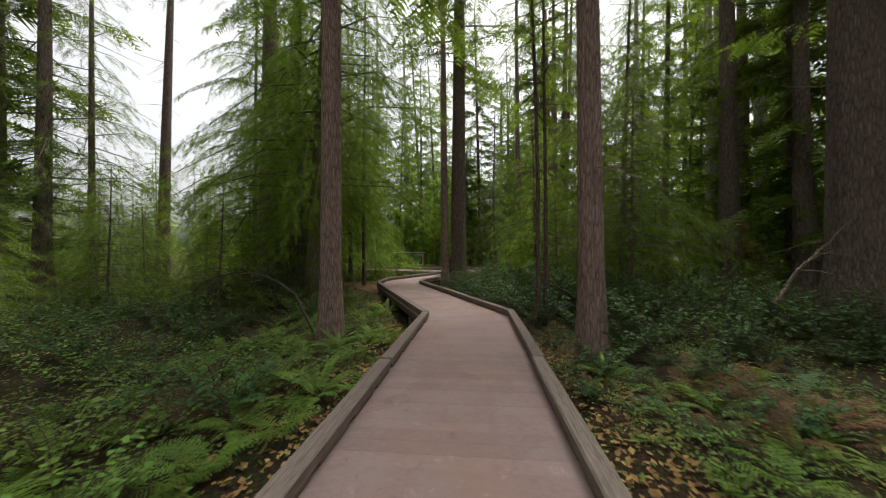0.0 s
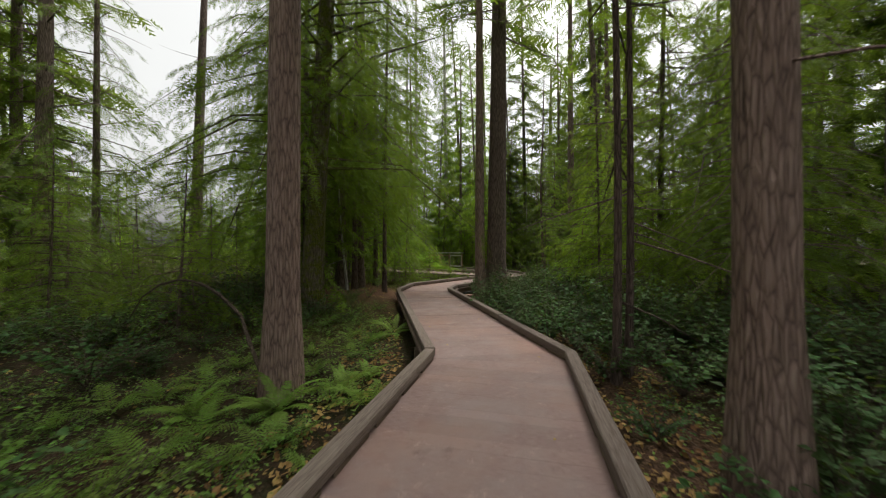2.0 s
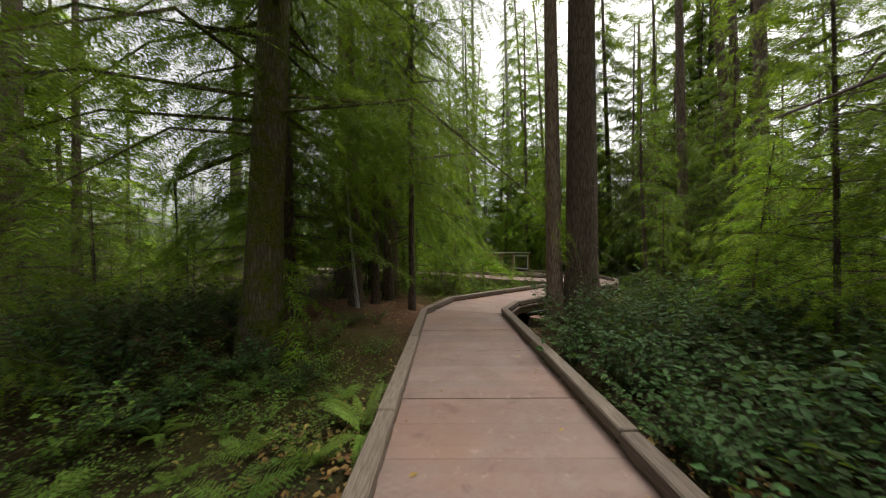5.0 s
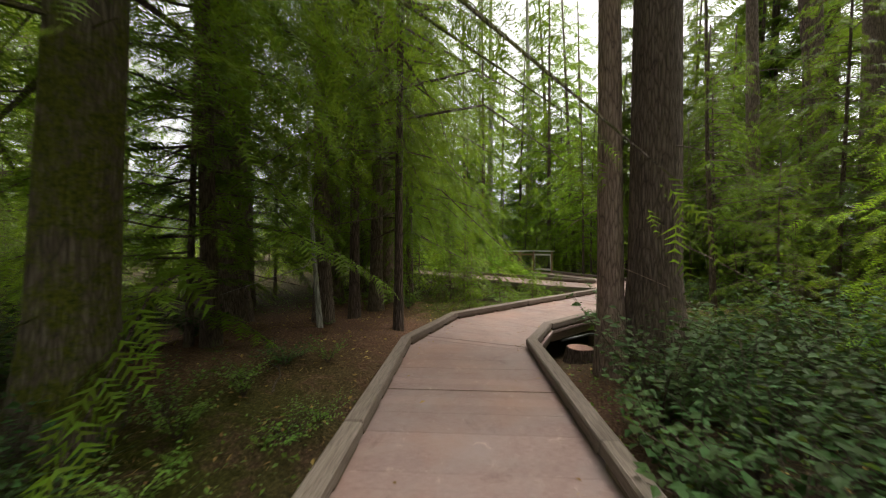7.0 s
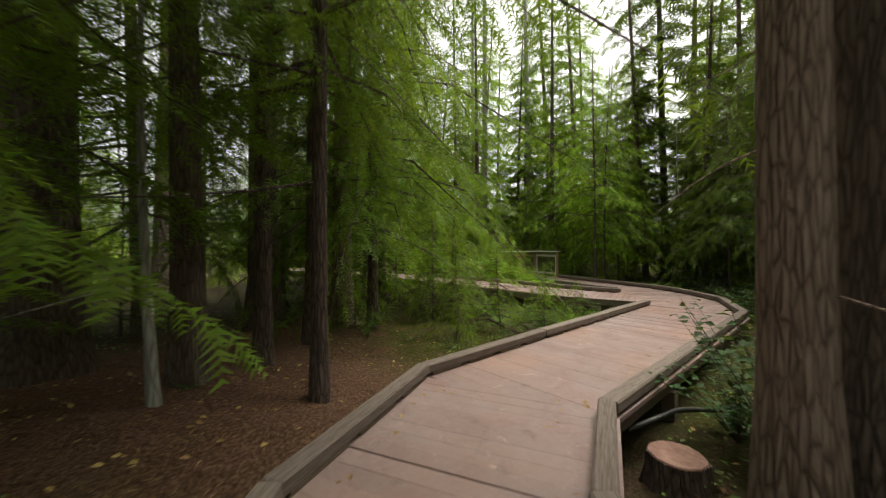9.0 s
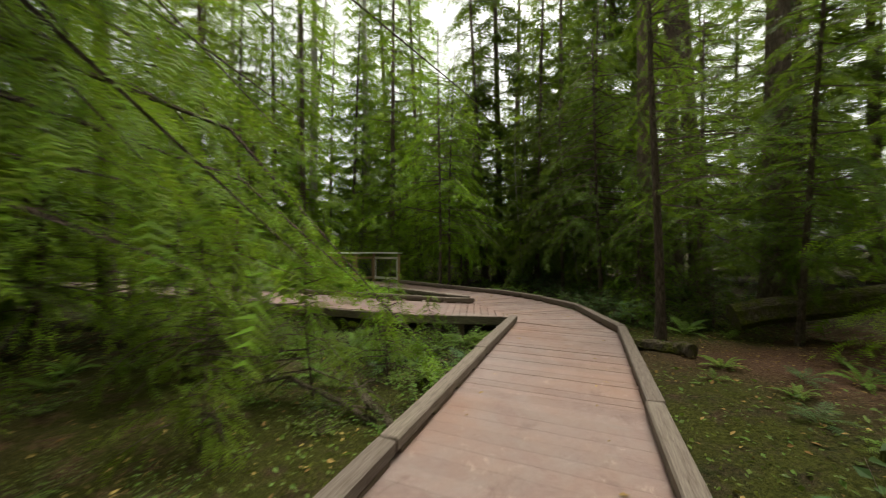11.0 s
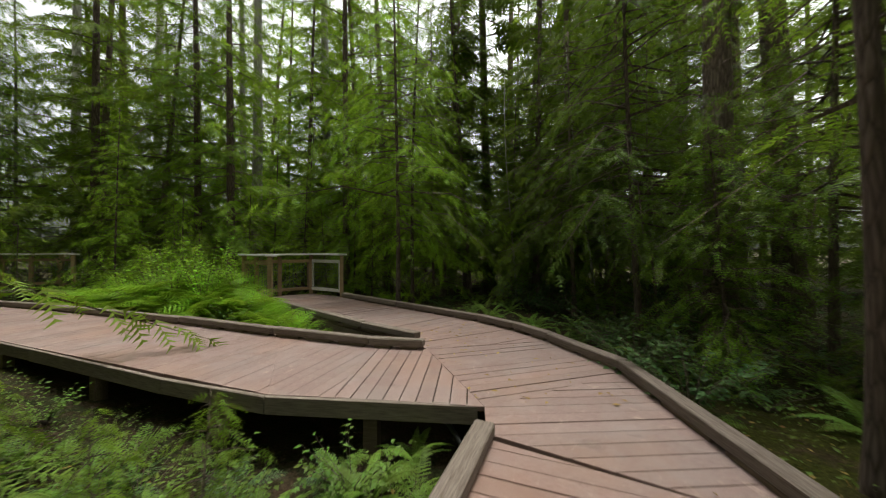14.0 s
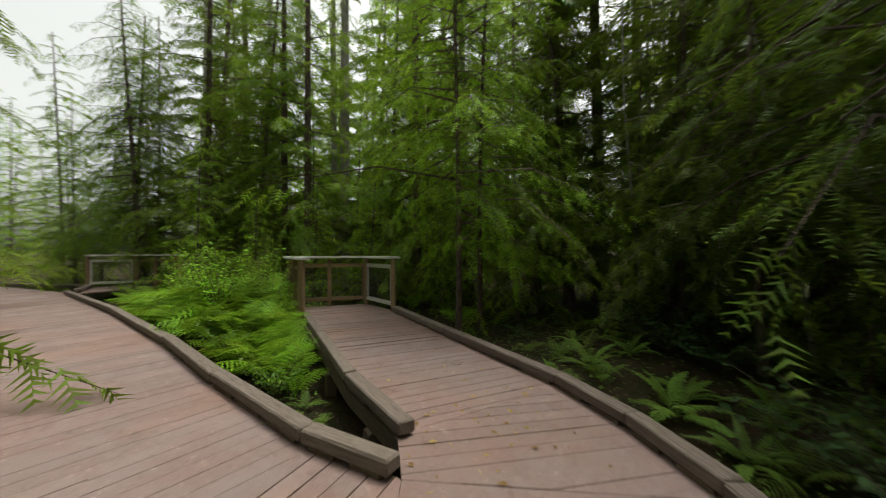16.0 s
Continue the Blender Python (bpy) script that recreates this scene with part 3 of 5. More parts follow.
def crown(seed, base, height, spread, count, per_m=16.0, far=False, droop=0.35, lop=None, taper=0.75, fine=1.0, soft=False):
    """Needle sprays of a conifer round the z axis, and its limbs: (triangles, limb lines)."""
    r = np.random.default_rng(seed)
    P, D, U, S, limbs = [], [], [], [], []
    for i in range(count):
        u = (i + r.uniform()) / count
        z = base + (height - base) * u
        L = spread * max(0.12, (1 - u) ** taper) * r.uniform(0.55, 1.15)
        az = i * 2.39996 + r.normal() * 0.4
        if lop is not None and math.cos(az - lop) > 0.0:
            continue
        rise = r.uniform(-0.05, 0.35)
        m = 9
        s = np.linspace(0, 1, m)
        hx = np.cos(az + 0.25 * s * r.normal())
        hy = np.sin(az + 0.25 * s * r.normal())
        line = np.stack([hx * L * s, hy * L * s, z + L * (rise * s - droop * (0.6 + 0.8 * r.uniform()) * s ** 2)], 1)
        limbs.append((line, 0.008 + 0.008 * L))
        k = max(4, int(per_m * L * r.uniform(0.8, 1.2)))
        for j in range(k):
            q = 0.12 + 0.88 * (j + r.uniform()) / k
            p = np.array([np.interp(q, s, line[:, c]) for c in range(3)])
            e = np.array([np.interp(min(1, q + 0.05), s, line[:, c]) - np.interp(q - 0.05, s, line[:, c]) for c in range(3)])
            e /= np.linalg.norm(e)
            side = np.cross((0, 0, 1), e)
            sg = 1 if j % 2 else -1
            a = r.uniform(0.5, 1.15) if j < k - 2 else r.uniform(0, 0.3)
            d = e * math.cos(a) + side * sg * math.sin(a) + np.array((0, 0, -0.12 - droop * r.uniform(0.0, 1.5)))
            if soft:
                # a side branchlet that carries small sprays
                b = (0.14 + 0.34 * L * (1 - 0.75 * q)) * r.uniform(0.6, 1.15)
                d /= np.linalg.norm(d)
                nb = max(2, int(b / 0.13))
                for h in range(nb):
                    w = (h + 0.6) / nb
                    P.append(p + d * b * w + (0, 0, -0.22 * b * w * w))
                    o = np.cross((0, 0, 1), d) * (0.75 if h % 2 else -0.75) * (1 - 0.7 * w)
                    D.append(d + o + (0, 0, -0.25 * r.uniform()) + r.normal(size=3) * 0.12)
                    U.append(np.array((0, 0, 1)) + r.normal(size=3) * 0.45)
                    S.append(r.uniform(0.16, 0.30) * fine)
                continue
            P.append(p)
            D.append(d)
            U.append(np.array((0, 0, 1)) + r.normal(size=3) * 0.34)
            S.append((0.17 + 0.15 * L * (1 - 0.6 * q)) * r.uniform(0.55, 1.3) * (1.8 if far else 0.8) * fine)
    tris = place(SPRAY_SOFT if soft else SPRAY_FAR if far else SPRAY, np.array(P), np.array(D), np.array(U), np.clip(np.array(S), 0.08, 1.6))
    return tris, limbs


def trunk_line(height, lean=(0.0, 0.0), bend=0.0, seed=0, rows=14):
    r = np.random.default_rng(seed)
    s = np.linspace(0, 1, rows) ** 1.15
    ph = r.uniform(0, 6.28)
    return np.stack([lean[0] * s * height + bend * np.sin(s * 4 + ph) - bend * math.sin(ph), lean[1] * s * height + bend * np.cos(s * 3.3 + ph) - bend * math.cos(ph), s * height], 1)


def trunk_mesh(height, diam, mat, lean=(0.0, 0.0), bend=0.03, seed=0, limbs=(), stubs=0, sides=20, flare=1.35):
    r = np.random.default_rng(seed + 99)
    line = trunk_line(height, lean, bend, seed)
    s = line[:, 2] / height
    rad = diam / 2 * (1 - 0.72 * s) * (1 + (flare - 1) * np.exp(-s * height / 0.35))
    soup, twigs = Soup(), Soup()
    low = np.concatenate([[line[0] - (0, 0, 0.35)], line])
    soup.tube(low, np.concatenate([[rad[0] * 1.15], rad]), sides, 0.06 if sides > 10 else 0.05, seed)
    at = lambda z: np.array([np.interp(z, line[:, 2], line[:, c]) for c in range(3)])
    for ln, w in limbs:
        pts = ln[[0, 4, 8]] + (at(ln[0, 2]) - (0, 0, ln[0, 2])) * (1, 1, 0)
        twigs.tube(pts, np.linspace(w, 0.003, len(pts)), 3, cap=False)
    for i in range(stubs):
        z = r.uniform(0.9, height * 0.75)
        az = r.uniform(0, 6.28)
        L = r.uniform(0.12, 0.9) if r.uniform() < 0.7 else r.uniform(0.9, 1.9)
        b = at(z)
        s_ = np.linspace(0, 1, 4)
        pts = np.stack([b[0] + np.cos(az) * (L * s_ + diam * 0.3), b[1] + np.sin(az) * (L * s_ + diam * 0.3), z - 0.30 * L * s_ + 0.22 * r.normal() * s_ ** 2], 1)
        twigs.tube(pts, np.linspace(0.006 + 0.005 * L, 0.002, 4), 4, cap=False)
    return soup.mesh("trunk", mat, True), line, (twigs.mesh("limb", mat) if twigs.n else None)


def tree(name, label, x, y, diam, height, mat, lean=(0, 0), bend=0.03, seed=0, crown_args=None, leaf=None, stubs=14, category="conifer", group="", turn=0.0):
    """One standing tree at x, y. Its crown follows the trunk."""
    root = thing(name, label, category, group, at=pose(x, y, gz(x, y), 0, 0, turn))
    limbs = ()
    tris = None
    if crown_args:
        tris, limbs = crown(seed + 5, **crown_args)
        # nothing hangs low over the boards
        mid = tris.mean(1)
        tris = tris[(deck_dist(x + mid[:, 0], y + mid[:, 1]) > 1.0) | (mid[:, 2] > 2.9)]
        limbs = [(ln, w) for ln, w in limbs if float(deck_dist(x + ln[8, 0], y + ln[8, 1])) > 1.0 or ln[8, 2] > 2.9]
    me, line, lm = trunk_mesh(height, diam, mat, lean, bend, seed, limbs, stubs)
    child("trunk", me, root)
    if lm:
        child("limb", lm, root)["kind"] = "stuff"
    if tris is not None:
        zz = tris[:, :, 2]
        tris = tris.copy()
        for c in (0, 1):
            tris[:, :, c] += np.interp(zz, line[:, 2], line[:, c])
        s = Soup()
        s.add_tris(tris)
        child("crown", s.mesh("crown", leaf or HEMLOCK), root)
    return root


# ---- the trees beside the walk ----
def high(base, top, spread, count, **k):
    return dict(base=base, height=top, spread=spread, count=count, **k)


# the first three crowns are widened to shade the ground below them
tree("fir_tree", "tall fir with furrowed red-brown bark beside the boardwalk", -1.99, 6.13, 0.37, 24, BARK_RED, (0.004, 0), 0.03, 11, high(7.2, 23, 4.6, 70, per_m=8, fine=1.5), HEMLOCK_DARK, 16)
tree("fir_tree", "tall fir with furrowed red-brown bark and ferns at its foot", 2.08, 4.85, 0.35, 24, BARK_RED, (-0.006, 0.0), 0.03, 12, high(7.2, 23, 4.6, 70, per_m=8, fine=1.5), HEMLOCK_DARK, 16)
tree("fir_tree", "thick straight fir with grey-brown furrowed bark", 0.60, 13.82, 0.62, 24, BARK_DARK, (0.004, 0.004), 0.03, 13, high(8.6, 23, 4.4, 64, per_m=8, fine=1.5), HEMLOCK_DARK, 18)
tree("fir_tree", "slender leaning fir against a thicker trunk", 0.08, 13.60, 0.31, 19, BARK_RED, (-0.012, 0.004), 0.04, 14, high(9, 18, 2.0, 26, per_m=8, fine=1.5), HEMLOCK_DARK, 12)
tree("mossy_tree", "old mossy trunk with scaly bark and bare twigs", -3.75, 10.05, 0.50, 17, BARK_MOSS, (0.035, 0.01), 0.05, 15, high(2.7, 16, 4.3, 124, droop=0.62, per_m=11, taper=0.5, soft=True), HEMLOCK, 40, "tree")
tree("hemlock_tree", "thin dark straight hemlock trunk in needle litter", -3.20, 14.00, 0.15, 13, BARK_DARK, (0.004, 0), 0.03, 16, high(2.8, 12.5, 3.0, 96, droop=0.6, per_m=11, taper=0.45, soft=True), HEMLOCK, 18)
tree("fir_tree", "broad dark trunk with many dead twigs", -6.77, 13.43, 0.80, 20, BARK_DARK, (0.0, 0), 0.04, 17, high(3.6, 18, 3.6, 70, droop=0.55), HEMLOCK_DARK, 46)
tree("hemlock_tree", "dark trunk among other trunks in needle litter", -4.60, 13.75, 0.30, 16, BARK_DARK, (-0.01, 0.0), 0.03, 18, high(3.4, 15, 3.0, 70, droop=0.6, per_m=10, soft=True), HEMLOCK_DARK, 26)
tree("hemlock_tree", "thin pale crooked stem leaning over needle litter", -4.20, 13.20, 0.08, 6, BARK_PALE, (-0.08, 0.02), 0.06, 19, None, None, 8)
tree("hemlock_tree", "slim dark trunk in a group of trunks", -4.50, 14.55, 0.20, 14, BARK_DARK, (0.01, 0.0), 0.03, 20, high(4, 13, 2.0, 26), HEMLOCK_DARK, 22)
tree("hemlock_tree", "straight dark trunk behind thinner trunks", -4.75, 15.75, 0.30, 16, BARK_DARK, (0.0, 0.0), 0.03, 21, high(3.4, 15, 3.0, 70, droop=0.6, per_m=10, soft=True), HEMLOCK, 22)
tree("fir_tree", "big dark trunk in the shade", -7.0, 16.85, 0.62, 19, BARK_DARK, (0.0, 0.0), 0.03, 22, high(3.6, 17, 3.2, 40), HEMLOCK_DARK, 30)
tree("fir_tree", "reddish dark trunk in the shade", -5.35, 17.25, 0.42, 18, BARK_RED, (0.0, 0.0), 0.03, 23, high(3.8, 16, 2.8, 36), HEMLOCK_DARK, 24)
tree("hemlock_tree", "small hemlock with a bent dark stem beside the bend", 2.98, 19.62, 0.15, 7.5, BARK_DARK, (0.015, 0.02), 0.10, 24, high(2.3, 7.6, 1.9, 90, per_m=12, taper=0.5, soft=True, fine=0.8, lop=2.9), HEMLOCK, 4)
tree("hemlock_sapling", "young hemlock with a slim pale stem behind the kerb", -0.05, 26.60, 0.11, 9.5, BARK_DARK, (0.0, 0.01), 0.05, 25, high(1.7, 9.3, 2.7, 84, per_m=11, droop=0.5, soft=True), HEMLOCK_LIGHT, 8)
tree("hemlock_sapling", "young hemlock with a slim pale stem behind the kerb", 0.32, 26.85, 0.10, 9.0, BARK_DARK, (0.02, 0.01), 0.06, 26, high(1.9, 8.8, 2.4, 70, per_m=11, droop=0.5, soft=True), HEMLOCK, 8)
tree("fir_tree", "straight grey-brown trunk in dense shade", 7.9, 25.2, 0.56, 19, BARK_DARK, (-0.02, 0.0), 0.03, 27, high(4.5, 18, 3.2, 34), HEMLOCK_DARK, 20)
tree("fir_tree", "dark trunk with dead limbs in dense shade", 6.7, 20.9, 0.55, 18, BARK_DARK, (0.0, 0.0), 0.03, 28, high(5, 17, 3.0, 32), HEMLOCK_DARK, 40)
tree("alder_stem", "slender dark double stem with bare twigs", 1.83, 6.70, 0.10, 9, BARK_DARK, (-0.012, 0.01), 0.06, 29, high(4.2, 8.6, 1.6, 22), HEMLOCK, 22, "tree")
tree("alder_stem", "slender dark stem growing beside its twin", 2.02, 6.86, 0.09, 9, BARK_DARK, (0.012, 0.0), 0.05, 30, high(4.4, 8.6, 1.6, 20), HEMLOCK, 22, "tree")
tree("fir_tree", "dark fir with open drooping limbs against the sky", -12.9, 11.1, 0.48, 19, BARK_DARK, (0.008, 0), 0.04, 31, high(1.8, 18, 3.9, 84, per_m=8, droop=0.5, soft=True, fine=1.1), HEMLOCK_DARK, 30)
tree("fir_tree", "thin dark fir with open limbs against the sky", -12.3, 12.1, 0.24, 15, BARK_DARK, (0.012, 0), 0.04, 32, high(1.6, 14, 2.9, 66, per_m=8, droop=0.5, soft=True, fine=1.1), HEMLOCK_DARK, 24)
tree("fir_tree", "pale straight trunk among far trees", 9.0, 15.9, 0.32, 20, BARK_PALE, (0.0, 0), 0.03, 33, high(8, 19, 2.4, 26, per_m=8, fine=1.5), HEMLOCK, 10)
tree("fir_tree", "pale grey trunk among dead limbs", 12.8, 16.6, 0.46, 20, BARK_PALE, (0.0, 0), 0.03, 34, high(8, 19, 2.6, 26, per_m=8, fine=1.5), HEMLOCK, 26)
tree("fir_tree", "grey-brown trunk with bare broken limbs", 9.06, 10.95, 0.58, 21, BARK_DARK, (0.002, 0), 0.03, 35, high(9, 20, 3.0, 30, per_m=8, fine=1.5), HEMLOCK_DARK, 60)
tree("fir_tree", "grey trunk behind fallen dead limbs", 13.0, 14.2, 0.5, 20, BARK_PALE, (0.0, 0), 0.03, 36, high(8, 19, 2.6, 26, per_m=8, fine=1.5), HEMLOCK_DARK, 40)
tree("fir_tree", "dark trunk with dead twigs", 10.0, 9.6, 0.45, 19, BARK_DARK, (0.0, 0), 0.03, 37, high(6, 18, 3.0, 30, per_m=8, fine=1.5), HEMLOCK_DARK, 40)
tree("fir_tree", "very thick dark trunk in deep shade", 7.4, 6.2, 0.85, 21, BARK_DARK, (0.01, 0), 0.03, 38, high(5, 20, 3.4, 36, per_m=8, fine=1.5), HEMLOCK_DARK, 40)
tree("fir_tree", "grey-brown trunk rising behind young hemlocks", 5.0, 22.7, 0.42, 24, BARK_DARK, (-0.005, 0), 0.03, 39, high(15, 22, 2.0, 26, per_m=8, fine=1.5), HEMLOCK, 10)
tree("fir_tree", "grey-brown leaning trunk rising behind young hemlocks", 7.2, 23.4, 0.46, 24, BARK_DARK, (-0.07, 0), 0.03, 40, high(15, 22, 2.0, 26, per_m=8, fine=1.5), HEMLOCK, 10)

for x, y, d, ln in ((-6.6, 34.6, 0.50, 0.004), (-3.6, 35.8, 0.52, -0.012), (-7.4, 35.4, 0.34, -0.01), (-11.8, 36.2, 0.46, 0.01), (-14.0, 34.6, 0.40, 0.0)):
    tree("fir_tree", "tall pale grey trunk with ragged limbs against the sky", x, y, d, 26, BARK_PALE, (ln, 0.0), 0.05, int(500 - x * 10), high(8, 25, 1.9, 46, per_m=10, fine=1.5, droop=0.7), HEMLOCK, 40, group="pale trunks beyond the lookout")
for i, (x, y, ln) in enumerate(((3.3, 27.4, (-0.03, 0.0)), (4.7, 25.6, (-0.09, 0.02)), (5.7, 24.9, (-0.05, 0.0)), (6.1, 26.3, (0.03, 0.0)))):
    tree("slender_stem", "thin pale crooked stem in dark understorey", x, y, 0.06, 6.5, BARK_PALE if i != 2 else BARK_DARK, ln, 0.10, 60 + i, high(2.2, 6.3, 1.1, 14, per_m=14), HEMLOCK_LIGHT, 10, "tree", "slender stems")

# ---- young hemlocks in the understorey: a few shapes, copied ----
def young(seed, height, spread, count, leaf, diam, per_m=16.0, base=0.3, far=False, droop=0.35, taper=0.75, fine=1.0, soft=False):
    root = thing("young_hemlock" if height < 14 else "hemlock_tree", "young hemlock with feathery drooping green branches" if height < 14 else "tall dense hemlock with drooping green branches", "conifer", "young hemlocks" if height < 14 else "forest hemlocks")
    tris, limbs = crown(seed, base, height, spread, count, per_m, far, droop, None, taper, fine, soft)
    me, line, lm = trunk_mesh(height, diam, BARK_DARK, (0, 0), 0.03, seed, limbs, 4, 8)
    child("trunk", me, root)
    child("limb", lm, root)["kind"] = "stuff"
    s = Soup()
    s.add_tris(tris)
    child("crown", s.mesh("crown", leaf), root)
    return root


KINDS = {
    "small": young(101, 2.2, 0.95, 34, HEMLOCK, 0.03, 15, fine=0.75, soft=True),
    "mid": young(102, 4.6, 1.7, 60, HEMLOCK, 0.07, 10, soft=True),
    "mid_light": young(103, 5.0, 1.7, 60, HEMLOCK_LIGHT, 0.07, 10, soft=True),
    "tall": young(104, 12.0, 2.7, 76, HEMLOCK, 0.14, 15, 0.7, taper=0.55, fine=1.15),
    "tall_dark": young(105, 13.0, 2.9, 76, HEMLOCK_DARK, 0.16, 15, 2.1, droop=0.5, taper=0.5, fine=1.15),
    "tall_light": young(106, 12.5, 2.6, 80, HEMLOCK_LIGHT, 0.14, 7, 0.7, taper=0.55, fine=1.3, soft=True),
    # mid_dark: shaded copy of mid, with the shade in its needle colour
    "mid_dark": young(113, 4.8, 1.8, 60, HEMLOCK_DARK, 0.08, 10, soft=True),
    # shade: low broad dark hemlocks added to shade the right understorey
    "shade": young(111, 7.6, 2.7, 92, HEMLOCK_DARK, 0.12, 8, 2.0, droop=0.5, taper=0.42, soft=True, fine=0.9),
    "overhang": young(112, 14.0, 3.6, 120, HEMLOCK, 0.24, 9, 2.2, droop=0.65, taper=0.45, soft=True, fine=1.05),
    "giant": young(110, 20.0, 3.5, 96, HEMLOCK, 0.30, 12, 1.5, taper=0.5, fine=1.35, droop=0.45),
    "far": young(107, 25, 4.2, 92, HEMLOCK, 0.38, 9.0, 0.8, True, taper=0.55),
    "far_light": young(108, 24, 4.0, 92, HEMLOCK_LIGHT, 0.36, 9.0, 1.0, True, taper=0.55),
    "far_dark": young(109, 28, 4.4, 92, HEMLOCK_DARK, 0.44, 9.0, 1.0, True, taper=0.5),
}
USED = set()


def put(kind, x, y, scale=1.0, turn=None):
    turn = rng.uniform(0, 360) if turn is None else turn
    m = pose(x, y, gz(x, y), rng.normal() * 2, rng.normal() * 2, turn) @ Matrix.Scale(scale, 4)
    ob = KINDS[kind]
    if kind not in USED:
        USED.add(kind)
        ob.matrix_basis = m
        return ob
    return copy_thing(ob, m)


